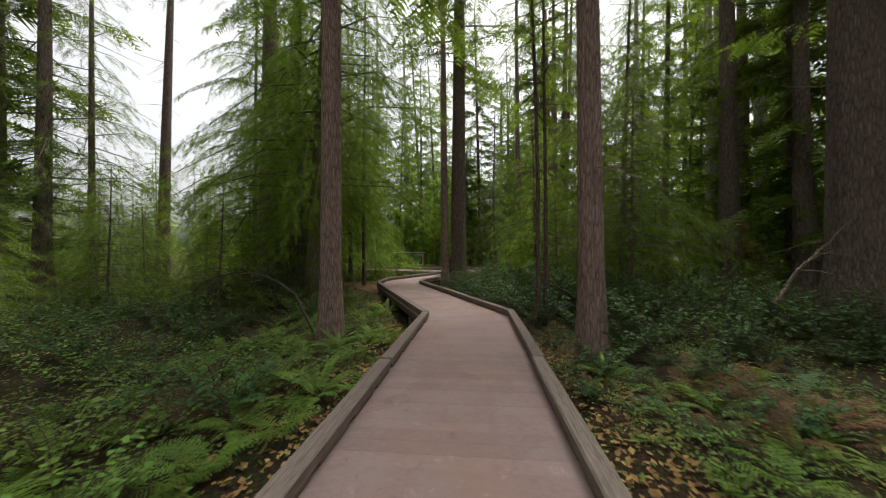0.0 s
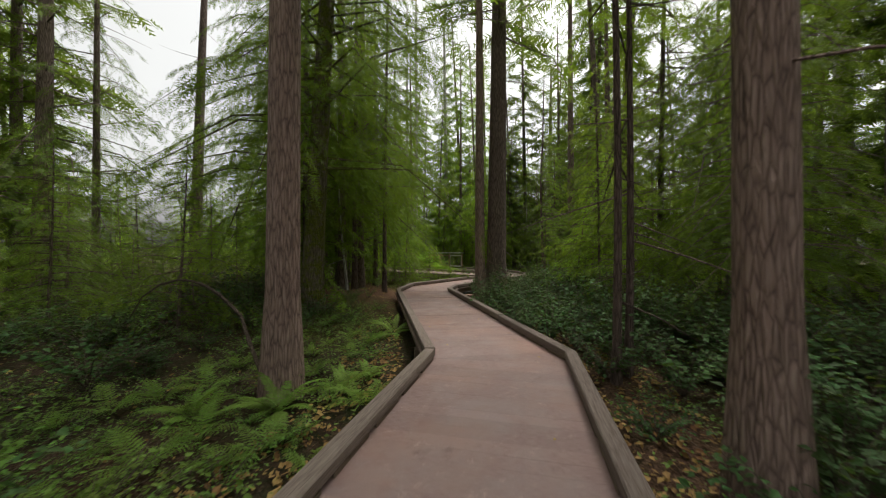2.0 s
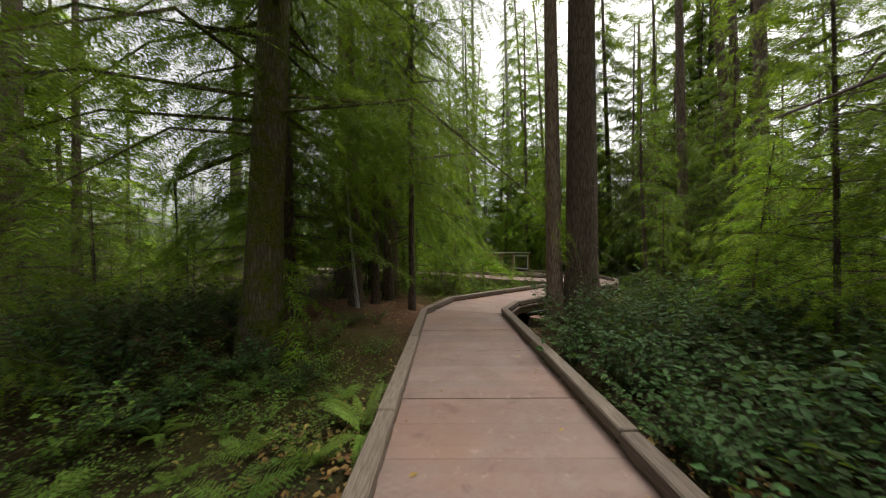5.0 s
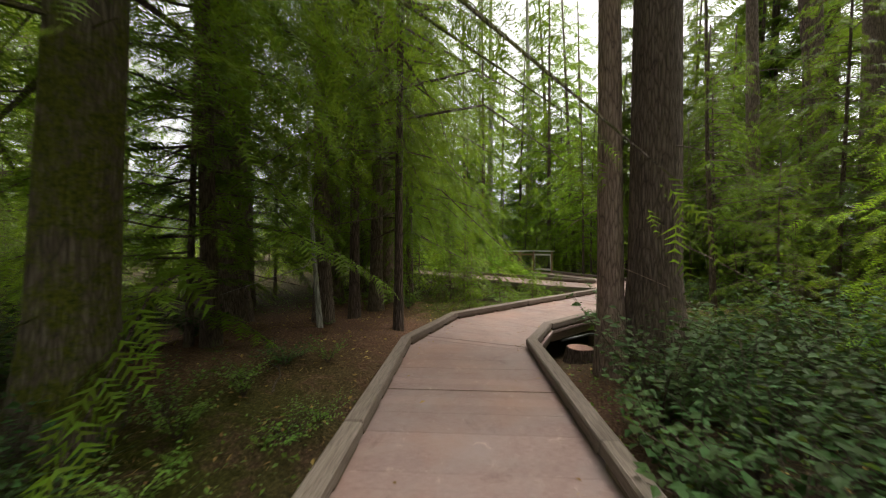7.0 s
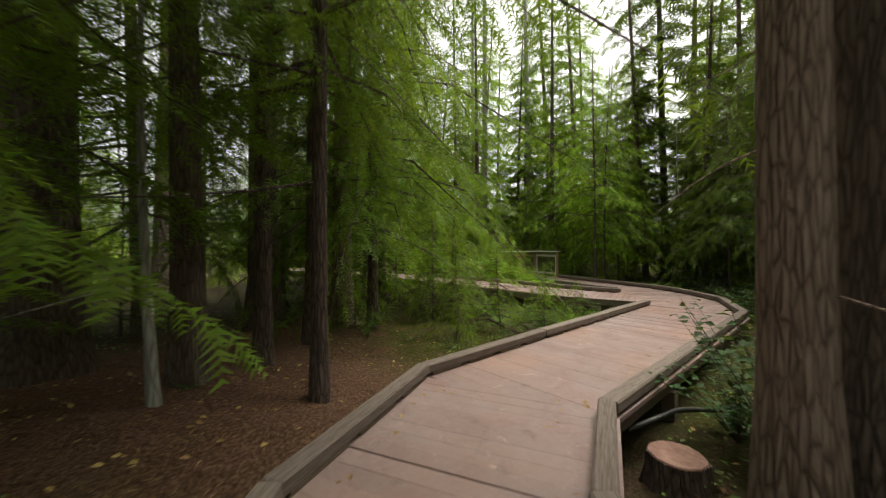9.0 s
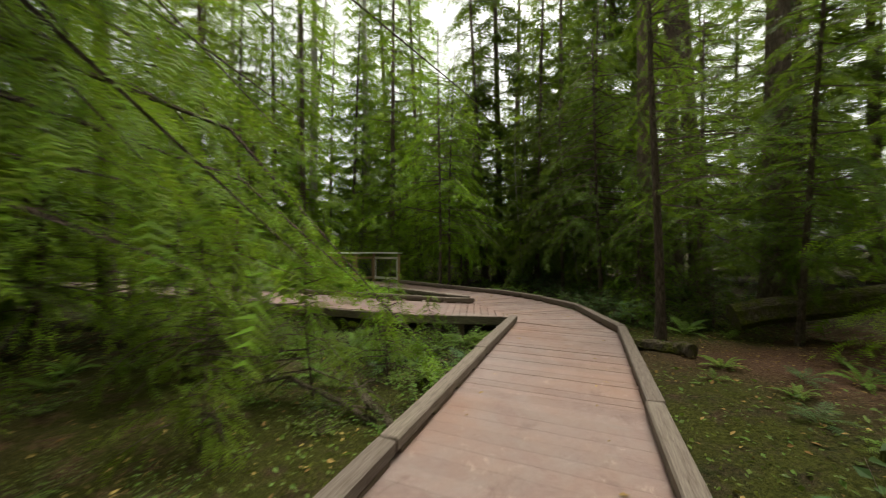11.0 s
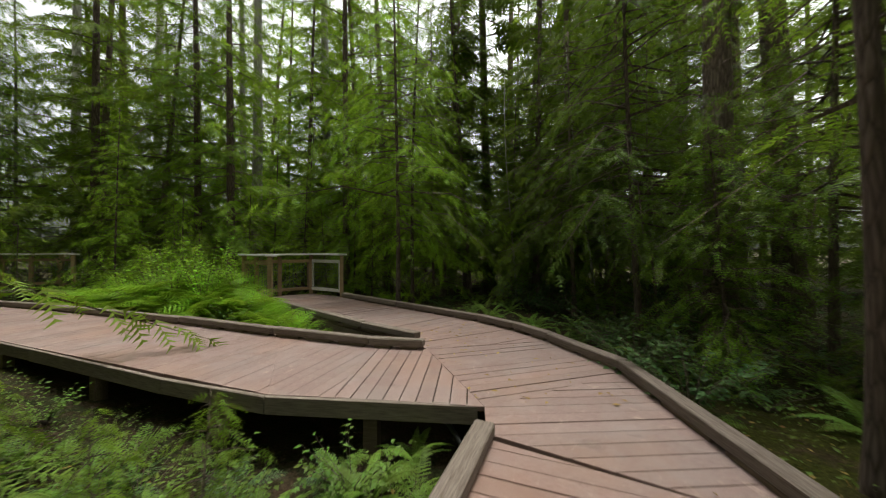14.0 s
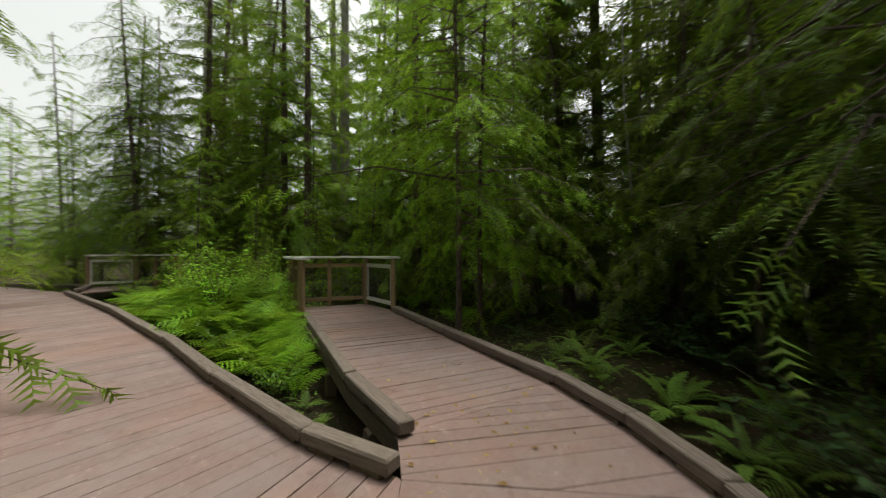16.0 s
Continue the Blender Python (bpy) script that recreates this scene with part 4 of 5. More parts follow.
# needle colour follows the light: _dark kinds in shade, _light kinds in the open
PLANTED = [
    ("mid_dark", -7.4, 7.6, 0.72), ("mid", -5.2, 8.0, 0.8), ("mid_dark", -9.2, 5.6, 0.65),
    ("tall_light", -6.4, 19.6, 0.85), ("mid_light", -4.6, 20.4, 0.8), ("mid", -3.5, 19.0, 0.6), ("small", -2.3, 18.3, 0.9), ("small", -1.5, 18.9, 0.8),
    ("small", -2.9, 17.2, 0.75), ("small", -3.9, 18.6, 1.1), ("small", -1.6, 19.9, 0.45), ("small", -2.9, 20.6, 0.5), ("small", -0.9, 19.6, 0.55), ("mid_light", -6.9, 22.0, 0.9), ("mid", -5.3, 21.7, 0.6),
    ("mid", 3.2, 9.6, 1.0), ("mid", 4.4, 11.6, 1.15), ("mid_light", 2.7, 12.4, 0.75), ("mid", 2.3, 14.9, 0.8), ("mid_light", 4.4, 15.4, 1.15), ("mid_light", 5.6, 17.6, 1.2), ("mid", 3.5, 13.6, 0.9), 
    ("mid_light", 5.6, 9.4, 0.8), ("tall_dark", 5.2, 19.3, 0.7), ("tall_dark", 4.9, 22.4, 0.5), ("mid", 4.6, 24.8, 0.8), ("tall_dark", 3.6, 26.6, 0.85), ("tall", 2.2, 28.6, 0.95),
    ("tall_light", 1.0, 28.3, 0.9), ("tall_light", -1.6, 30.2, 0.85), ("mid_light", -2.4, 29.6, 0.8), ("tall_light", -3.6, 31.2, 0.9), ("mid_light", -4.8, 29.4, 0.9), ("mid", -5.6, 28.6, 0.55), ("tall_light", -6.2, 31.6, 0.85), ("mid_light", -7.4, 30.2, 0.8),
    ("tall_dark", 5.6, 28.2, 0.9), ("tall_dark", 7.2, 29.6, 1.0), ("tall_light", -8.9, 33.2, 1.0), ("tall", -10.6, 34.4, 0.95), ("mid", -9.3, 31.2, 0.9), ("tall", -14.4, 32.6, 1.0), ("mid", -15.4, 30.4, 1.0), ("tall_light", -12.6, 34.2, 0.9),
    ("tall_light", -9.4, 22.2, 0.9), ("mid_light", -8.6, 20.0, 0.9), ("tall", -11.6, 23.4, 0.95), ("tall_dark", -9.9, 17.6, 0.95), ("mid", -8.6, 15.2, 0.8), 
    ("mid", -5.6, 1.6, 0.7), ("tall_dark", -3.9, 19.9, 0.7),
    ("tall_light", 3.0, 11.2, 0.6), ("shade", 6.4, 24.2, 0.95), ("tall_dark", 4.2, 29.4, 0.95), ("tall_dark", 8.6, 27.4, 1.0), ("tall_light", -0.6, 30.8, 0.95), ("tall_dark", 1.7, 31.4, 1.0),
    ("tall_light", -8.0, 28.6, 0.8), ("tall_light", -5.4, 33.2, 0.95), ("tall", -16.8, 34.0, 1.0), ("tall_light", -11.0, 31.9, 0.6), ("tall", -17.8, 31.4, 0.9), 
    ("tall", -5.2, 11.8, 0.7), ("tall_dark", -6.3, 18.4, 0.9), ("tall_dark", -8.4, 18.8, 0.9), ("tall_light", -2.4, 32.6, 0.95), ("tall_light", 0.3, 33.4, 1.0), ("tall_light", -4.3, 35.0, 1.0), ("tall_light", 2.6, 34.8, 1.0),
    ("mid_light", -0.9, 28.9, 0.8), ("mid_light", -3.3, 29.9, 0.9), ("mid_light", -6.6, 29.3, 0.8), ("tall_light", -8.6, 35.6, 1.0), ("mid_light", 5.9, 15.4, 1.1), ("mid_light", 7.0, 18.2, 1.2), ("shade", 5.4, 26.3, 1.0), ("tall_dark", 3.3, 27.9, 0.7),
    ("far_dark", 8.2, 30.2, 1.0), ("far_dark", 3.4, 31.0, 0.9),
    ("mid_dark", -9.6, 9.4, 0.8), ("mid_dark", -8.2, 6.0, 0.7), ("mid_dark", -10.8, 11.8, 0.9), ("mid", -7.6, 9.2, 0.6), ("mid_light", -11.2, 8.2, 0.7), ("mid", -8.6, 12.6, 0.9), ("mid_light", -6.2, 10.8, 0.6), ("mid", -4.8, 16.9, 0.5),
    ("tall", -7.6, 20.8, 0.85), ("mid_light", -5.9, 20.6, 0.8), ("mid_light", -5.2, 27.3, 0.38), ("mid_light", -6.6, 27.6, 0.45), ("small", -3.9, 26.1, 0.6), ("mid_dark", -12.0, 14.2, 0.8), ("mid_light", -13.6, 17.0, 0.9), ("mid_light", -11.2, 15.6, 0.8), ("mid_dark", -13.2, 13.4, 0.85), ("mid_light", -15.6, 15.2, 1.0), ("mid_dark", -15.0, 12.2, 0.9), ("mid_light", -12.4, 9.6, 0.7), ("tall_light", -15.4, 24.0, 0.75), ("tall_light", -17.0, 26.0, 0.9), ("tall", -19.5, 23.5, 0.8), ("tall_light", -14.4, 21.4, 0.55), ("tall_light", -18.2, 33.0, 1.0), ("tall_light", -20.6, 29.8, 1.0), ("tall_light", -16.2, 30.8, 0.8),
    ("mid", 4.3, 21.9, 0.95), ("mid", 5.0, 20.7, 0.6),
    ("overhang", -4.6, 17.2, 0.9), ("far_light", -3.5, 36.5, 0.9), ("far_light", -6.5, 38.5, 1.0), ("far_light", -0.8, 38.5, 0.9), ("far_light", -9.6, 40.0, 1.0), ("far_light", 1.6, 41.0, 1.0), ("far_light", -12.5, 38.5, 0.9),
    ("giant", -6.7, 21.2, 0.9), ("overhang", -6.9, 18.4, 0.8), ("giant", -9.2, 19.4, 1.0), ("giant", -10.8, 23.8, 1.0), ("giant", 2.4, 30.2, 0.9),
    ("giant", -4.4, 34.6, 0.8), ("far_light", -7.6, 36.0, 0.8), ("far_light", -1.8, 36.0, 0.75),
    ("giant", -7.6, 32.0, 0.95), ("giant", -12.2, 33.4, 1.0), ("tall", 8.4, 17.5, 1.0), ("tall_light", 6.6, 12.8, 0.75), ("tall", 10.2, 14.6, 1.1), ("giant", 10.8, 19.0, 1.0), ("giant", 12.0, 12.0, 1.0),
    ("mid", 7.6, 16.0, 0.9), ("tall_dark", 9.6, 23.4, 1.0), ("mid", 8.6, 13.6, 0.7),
    # giants at y below 5 stand out of view to shade the left ground
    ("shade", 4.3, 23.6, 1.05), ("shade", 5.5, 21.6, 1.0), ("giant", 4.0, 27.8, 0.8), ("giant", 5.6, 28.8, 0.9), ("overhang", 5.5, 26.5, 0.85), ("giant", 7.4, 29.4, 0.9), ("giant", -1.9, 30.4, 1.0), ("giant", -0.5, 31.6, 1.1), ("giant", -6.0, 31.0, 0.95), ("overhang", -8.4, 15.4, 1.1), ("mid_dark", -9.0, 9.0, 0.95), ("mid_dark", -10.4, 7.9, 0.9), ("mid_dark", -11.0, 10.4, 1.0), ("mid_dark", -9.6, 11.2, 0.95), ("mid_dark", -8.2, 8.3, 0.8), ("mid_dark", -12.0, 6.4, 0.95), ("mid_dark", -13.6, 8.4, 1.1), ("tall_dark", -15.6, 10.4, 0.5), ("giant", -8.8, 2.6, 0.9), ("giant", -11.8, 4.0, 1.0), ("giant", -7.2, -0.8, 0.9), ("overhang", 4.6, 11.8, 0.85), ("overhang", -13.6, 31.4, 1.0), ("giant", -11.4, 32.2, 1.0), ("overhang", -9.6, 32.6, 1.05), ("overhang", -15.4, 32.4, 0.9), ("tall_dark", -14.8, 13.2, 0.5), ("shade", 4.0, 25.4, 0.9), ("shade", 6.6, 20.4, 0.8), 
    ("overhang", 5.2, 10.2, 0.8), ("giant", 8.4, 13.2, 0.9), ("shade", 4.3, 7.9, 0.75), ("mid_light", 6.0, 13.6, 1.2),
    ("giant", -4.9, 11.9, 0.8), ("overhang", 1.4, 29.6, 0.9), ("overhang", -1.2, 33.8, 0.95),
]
for kind, x, y, s in PLANTED:
    if s > 0:
        put(kind, x, y, s * rng.uniform(0.92, 1.08) * (0.72 if -9 < x < 0.5 and 28.5 < y < 37 and kind.startswith(("tall", "far")) else 1.0))

# the forest behind
r2 = np.random.default_rng(41)
placed = []
tries = 0
while len(placed) < 125 and tries < 20000:
    tries += 1
    # trees at y < 0 stay out of view and close off stray light
    x, y = r2.uniform(-42, 40), r2.uniform(-14, 66)
    dd = float(deck_dist(x, y))
    room = 3.0 + 0.05 * dd
    if dd < 8.5 or dd > 33 or (y < 0 and abs(x) < 14 and r2.uniform() < 0.8) or any(math.hypot(x - p, y - q) < room for p, q in placed):
        continue
    placed.append((x, y))
    away = math.degrees(math.atan2(-x, y - 3))
    away2 = math.degrees(math.atan2(x, y - 9))
    if 29 < away < 56:
        # a lower stand towards the open sky
        # light needles far off, dark ones stand in for shade nearer by
        put(("tall_light", "tall", "tall_light")[r2.integers(3)] if y > 24 else ("tall_dark", "tall", "tall_dark")[r2.integers(3)], x, y, 0.021 * math.hypot(x, y))
        continue
    if (10 < away2 < 36 and r2.uniform() < 0.45) or (-10 < x < 0 and y > 33 and r2.uniform() < 0.15):
        continue
    # the lit side beyond the lookout gets mostly lighter-needled trees
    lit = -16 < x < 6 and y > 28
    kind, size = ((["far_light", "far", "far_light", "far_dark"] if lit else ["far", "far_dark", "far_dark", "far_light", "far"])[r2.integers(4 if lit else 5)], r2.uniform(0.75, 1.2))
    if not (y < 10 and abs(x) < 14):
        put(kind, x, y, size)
for k_, ob in KINDS.items():
    if k_ not in USED:
        put(k_, -25 - 3 * len(USED), -12, 1.0)

# bare trunks between them
poles = []
for i in range(5):
    root = thing("forest_trunk", "bare straight trunk standing among far trees", "tree trunk", "far bare trunks")
    me, _, lm = trunk_mesh(20, 0.36 + 0.06 * i, (BARK_PALE, BARK_DARK, BARK_PALE, BARK_DARK, BARK_DARK)[i], (0.01 * (i - 2), 0), 0.04, 300 + i, (), 30, 12)
    child("trunk", me, root)
    child("limb", lm, root)["kind"] = "stuff"
    poles.append(root)
n_pole = 0
for i in range(2000):
    a, d = r2.uniform(0, 2 * math.pi), r2.uniform(10, 34)
    x, y = 0 + d * math.cos(a), 13 + d * math.sin(a)
    if float(deck_dist(x, y)) < 6.5 or (x < 6 and r2.uniform() < 0.85):
        continue
    m = pose(x, y, gz(x, y), 0, 0, r2.uniform(0, 360)) @ Matrix.Scale(r2.uniform(0.8, 1.2), 4)
    if n_pole < 5:
        poles[n_pole].matrix_basis = m
    else:
        copy_thing(poles[n_pole % 5], m)
    n_pole += 1
    if n_pole >= 24:
        break


# ---- ferns ----
def frond_mesh(name, mat, length, pairs, wide, fine, arch=0.55, seed=0):
    r = np.random.default_rng(seed)
    s = np.linspace(0, 1, 9)
    line = np.stack([length * (s * 0.9), np.zeros(9), length * (0.75 * s - arch * 1.05 * s ** 2)], 1)
    soup = Soup()
    soup.tube(line, np.linspace(0.0045, 0.0012, 9), 3, cap=False)
    P, D, S = [], [], []
    for i in range(pairs):
        q = 0.14 + 0.86 * (i + 0.5) / pairs
        p = np.array([np.interp(q, s, line[:, c]) for c in range(3)])
        e = np.array([np.interp(min(1, q + 0.04), s, line[:, c]) - np.interp(q - 0.04, s, line[:, c]) for c in range(3)])
        e /= np.linalg.norm(e)
        ln = wide * length * math.sin(math.pi * min(1, q * 0.80 + 0.16)) ** 0.8 * r.uniform(0.88, 1.1)
        for sg in (-1, 1):
            P.append(p)
            D.append(np.array((0, sg, 0)) * 0.93 + e * (0.30 + 0.35 * q) + np.array((0, 0, -0.18 + r.normal() * 0.08)))
            S.append(max(0.02, ln))
    if fine:
        leaf = spray_tris(6, 0.075, 0.17)
    else:
        w = 0.13
        leaf = np.array([[(0, -w * 0.7, 0), (0.45, -w, 0.01), (0, w * 0.7, 0)], [(0.45, -w, 0.01), (0.45, w, 0.01), (0, w * 0.7, 0)], [(0.45, -w, 0.01), (1, 0, -0.08), (0.45, w, 0.01)]], float)
    k = len(P)
    ups = np.tile((0, 0, 1.0), (k, 1)) + r.normal(size=(k, 3)) * 0.1
    soup.add_tris(place(leaf, np.array(P), np.array(D), ups, np.array(S)))
    return soup.mesh(name, mat)


def fern(label, mat, length, pairs, wide, fine, fronds, seed, group, tilt=(-6, 34)):
    r = np.random.default_rng(seed)
    root = thing("fern", label, "fern", group)
    meshes = [frond_mesh("frond", mat, length * f, pairs, wide, fine, a, seed + i) for i, (f, a) in enumerate(((1.0, 0.62), (0.85, 0.5), (1.1, 0.72)))]
    for i in range(fronds):
        child("frond", meshes[i % 3], root, m=pose(0, 0, 0.0, r.normal() * 8, -r.uniform(*tilt), i * 360 / fronds + r.normal() * 14))
    return root


FERNS = {
    "sword": fern("green sword fern with arching fronds", FERN, 0.66, 26, 0.13, False, 11, 1, "sword ferns"),
    "blue": fern("blue-green fern with drooping fronds", FERN_BLUE, 0.8, 14, 0.23, True, 8, 2, "sword ferns"),
    "bright": fern("bright green lady fern with feathery fronds", FERN_BRIGHT, 0.92, 14, 0.25, True, 8, 3, "lady ferns of the island", (18, 56)),
    "lady": fern("green lady fern with feathery fronds", FERN, 0.86, 13, 0.25, True, 8, 4, "lady ferns", (0, 36)),
    "dead": fern("withered rust-brown fern among green ferns", FERN_DEAD, 0.8, 14, 0.24, True, 7, 5, "withered ferns", (10, 50)),
}
FERN_USED = set()


def put_fern(kind, x, y, s):
    m = pose(x, y, gz(x, y) - 0.01, rng.normal() * 5, rng.normal() * 5, rng.uniform(0, 360)) @ Matrix.Scale(s, 4)
    if kind in FERN_USED:
        return copy_thing(FERNS[kind], m)
    FERN_USED.add(kind)
    FERNS[kind].matrix_basis = m


def clear(x, y, gap):
    """Outside the deck by at least gap."""
    return float(deck_dist(x, y)) > 0.95 + gap


def scatter(n, x0, x1, y0, y1, gap, near, keep=None, seed=0):
    """Random places in a rectangle, apart from one another and off the deck."""
    r = np.random.default_rng(seed)
    got = []
    for _ in range(n * 30):
        if len(got) >= n:
            break
        x, y = r.uniform(x0, x1), r.uniform(y0, y1)
        if clear(x, y, gap) and (keep is None or keep(x, y)) and all(math.hypot(x - a, y - b) > near for a, b in got):
            got.append((x, y))
    return got


def in_island(x, y):
    return y > 22.6 - 0.55 * x + 0.10 and y < 27.6 and x < 0.0 and (x < -0.2 - (y - 22.6) * 0.88)


for x, y in scatter(118, -8.2, -0.3, 22.7, 28.6, -0.42, 0.23, in_island, 51):
    deep = min(1.0, max(0.0, (float(deck_dist(x, y)) - 0.95) / 0.8))
    room = float(min(seg_dist(x, y, ISLAND_L), seg_dist(x, y, ISLAND_R)))
    put_fern("bright" if rng.uniform() < 0.85 else "lady", x, y, min((0.6 + 0.85 * deep) * rng.uniform(0.85, 1.2), max(0.40, (room + 0.2) / 0.85)))
for x, y in scatter(58, -3.6, -0.6, 0.4, 9.6, 0.12, 0.38, None, 52):
    put_fern("sword" if rng.uniform() < 0.15 else "lady", x, y, rng.uniform(0.6, 1.0))
for x, y in scatter(26, 1.4, 4.4, 0.6, 5.2, 0.65, 0.5, None, 53):
    put_fern(rng.choice(["blue", "lady", "sword", "blue"]), x, y, rng.uniform(0.5, 0.85))
for x, y in scatter(7, 1.9, 4.4, 2.4, 4.6, 0.4, 0.5, None, 54):
    put_fern("dead", x, y, rng.uniform(0.6, 0.8))
for x, y in scatter(46, 1.0, 6.0, 19.8, 27.4, 0.12, 0.42, lambda x, y: x > 2.3 - 0.85 * max(0.0, y - 22.5), 55):
    put_fern(rng.choice(["lady", "sword", "blue"]), x, y, rng.uniform(0.6, 1.05))
for x, y in scatter(22, -3.6, 0.5, 18.0, 21.4, 0.0, 0.36, None, 56):
    put_fern(rng.choice(["sword", "lady", "blue"]), x, y, rng.uniform(0.5, 0.85))
for x, y in scatter(16, 1.9, 4.6, 15.6, 18.3, 0.25, 0.5, None, 57):
    put_fern(rng.choice(["blue", "lady", "sword"]), x, y, rng.uniform(0.4, 0.65))
for x, y in scatter(14, -3.4, -1.4, 7.0, 10.6, 0.05, 0.5, None, 58):
    put_fern("lady", x, y, rng.uniform(0.3, 0.5))
for x, y in scatter(12, -7.5, -4.8, 16.2, 19.0, 0.3, 0.6, None, 59):
    put_fern("sword", x, y, rng.uniform(0.5, 0.8))
for x, y in scatter(16, -5.2, 2.2, 27.4, 30.5, 0.35, 0.5, None, 60):
    put_fern(rng.choice(["bright", "lady", "sword"]), x, y, rng.uniform(0.6, 1.0))


for kind, x, y, s in (("lady", -1.72, 5.55, 0.8), ("lady", -1.38, 6.15, 0.7), ("lady", -1.25, 5.2, 0.62), ("lady", -2.35, 5.45, 0.8), ("blue", 1.75, 4.45, 0.7), ("blue", 2.35, 4.3, 0.75), ("lady", -1.6, 4.7, 0.7), ("lady", -1.45, 3.3, 0.8), ("lady", -1.7, 2.2, 0.85), ("lady", -1.35, 1.5, 0.7), ("dead", 2.9, 3.2, 1.0), ("dead", 3.2, 3.7, 1.05), ("dead", 3.4, 3.1, 1.0), ("dead", 2.6, 2.7, 0.9), ("dead", 3.0, 4.2, 1.0), ("lady", 2.2, 2.2, 0.9), ("blue", 2.0, 3.0, 0.8)):
    put_fern(kind, x, y, s)
for x, y in scatter(14, -3.4, 0.2, 19.4, 21.4, 0.02, 0.3, None, 84):
    put_fern(rng.choice(["sword", "lady"]), x, y, rng.uniform(0.65, 0.95))


for kind, x, y, s in (("bright", -2.5, 24.0, 0.42), ("lady", 2.42, 22.0, 0.7), ("lady", 2.25, 22.7, 0.65), ("lady", 2.6, 21.3, 0.7), ("lady", 1.8, 23.6, 0.7), ("lady", 2.75, 20.6, 0.75), ("lady", 3.0, 22.3, 0.95), ("lady", 2.9, 23.2, 1.0), ("lady", 3.4, 21.6, 1.0)):
    put_fern(kind, x, y, s)


# ---- salal and other broad-leaved shrubs ----
def shrub(name, label, mat, seed, height, spread, stems, leaves, size, group):
    r = np.random.default_rng(seed)
    root = thing(name, label, "shrub", group)
    st = Soup()
    P, D, U, S = [], [], [], []
    for i in range(stems):
        az, L = r.uniform(0, 6.28), r.uniform(0.6, 1.0)
        s = np.linspace(0, 1, 6)
        tip_ = np.array((math.cos(az) * spread * L, math.sin(az) * spread * L, height * r.uniform(0.55, 1.05)))
        line = np.stack([tip_[0] * s ** 1.3, tip_[1] * s ** 1.3, tip_[2] * (1.25 * s - 0.25 * s ** 2)], 1) + r.normal(size=(6, 3)) * 0.02 * s[:, None]
        st.tube(line[[0, 2, 5]], np.array((0.007, 0.005, 0.002)), 3, cap=False)
        for j in range(leaves):
            q = 0.2 + 0.8 * (j + r.uniform()) / leaves
            p = np.array([np.interp(q, s, line[:, c]) for c in range(3)])
            a = az + (1 if j % 2 else -1) * r.uniform(0.4, 1.6)
            P.append(p)
            D.append((math.cos(a), math.sin(a), r.uniform(-0.35, 0.3)))
            U.append(np.array((0, 0, 1)) + r.normal(size=3) * 0.35)
            S.append(size * r.uniform(0.7, 1.25))
    w = 0.30
    blade = np.array([[(0.08, 0, 0), (0.45, -w, 0.07), (0.5, 0, 0)], [(0.08, 0, 0), (0.5, 0, 0), (0.45, w, 0.07)], [(0.45, -w, 0.07), (1, 0, -0.07), (0.5, 0, 0)], [(0.5, 0, 0), (1, 0, -0.07), (0.45, w, 0.07)]], float)
    k = len(P)
    tr = place(blade, np.array(P), np.array(D, float), np.array(U), np.array(S))
    # each leaf is one piece: weld its four triangles
    v, f = [], []
    quad = np.array([(0.08, 0, 0), (0.45, -w, 0.07), (0.5, 0, 0), (0.45, w, 0.07), (1, 0, -0.07)], float)
    R = frame_mats(np.array(D, float), np.array(U))
    pts = np.einsum("nij,vj->nvi", R, quad) * np.array(S)[:, None, None] + np.array(P)[:, None, :]
    for i in range(k):
        o = i * 5
        f += [[o, o + 1, o + 2], [o, o + 2, o + 3], [o + 1, o + 4, o + 2], [o + 2, o + 4, o + 3]]
    child("stem", st.mesh("stem", TWIG), root)["kind"] = "stuff"
    child("foliage", mesh_of("foliage", pts.reshape(-1, 3), f, mat), root)["kind"] = "stuff"
    return root


SHRUBS = [
    shrub("salal_shrub", "dark glossy salal shrub with oval leaves", SALAL, 1, 0.95, 0.75, 28, 17, 0.09, "salal shrubs"),
    shrub("salal_shrub", "dark glossy salal shrub with oval leaves", SALAL, 2, 0.70, 0.85, 28, 16, 0.085, "salal shrubs"),
    shrub("salal_shrub", "dark glossy salal shrub with oval leaves", SALAL, 3, 1.25, 0.75, 28, 19, 0.09, "salal shrubs"),
    shrub("leafy_shrub", "light green leafy undergrowth shrub", COVER, 4, 0.9, 0.7, 18, 13, 0.085, "leafy shrubs"),
    shrub("leafy_shrub", "low green bramble with small leaves", COVER, 5, 0.42, 0.7, 22, 12, 0.055, "leafy shrubs"),
    shrub("leafy_shrub", "tall yellow-green leafy shrub among ferns", FERN_BRIGHT, 6, 1.9, 0.75, 26, 22, 0.10, "leafy shrubs"),
]
shrub_used = [False] * len(SHRUBS)


def put_shrub(i, x, y, s):
    s = max(0.3, min(s, (float(deck_dist(x, y)) - 0.66) / 0.80))
    m = pose(x, y, gz(x, y) - 0.01, 0, 0, rng.uniform(0, 360)) @ Matrix.Scale(s, 4)
    if shrub_used[i]:
        copy_thing(SHRUBS[i], m)
    else:
        shrub_used[i] = True
        SHRUBS[i].matrix_basis = m


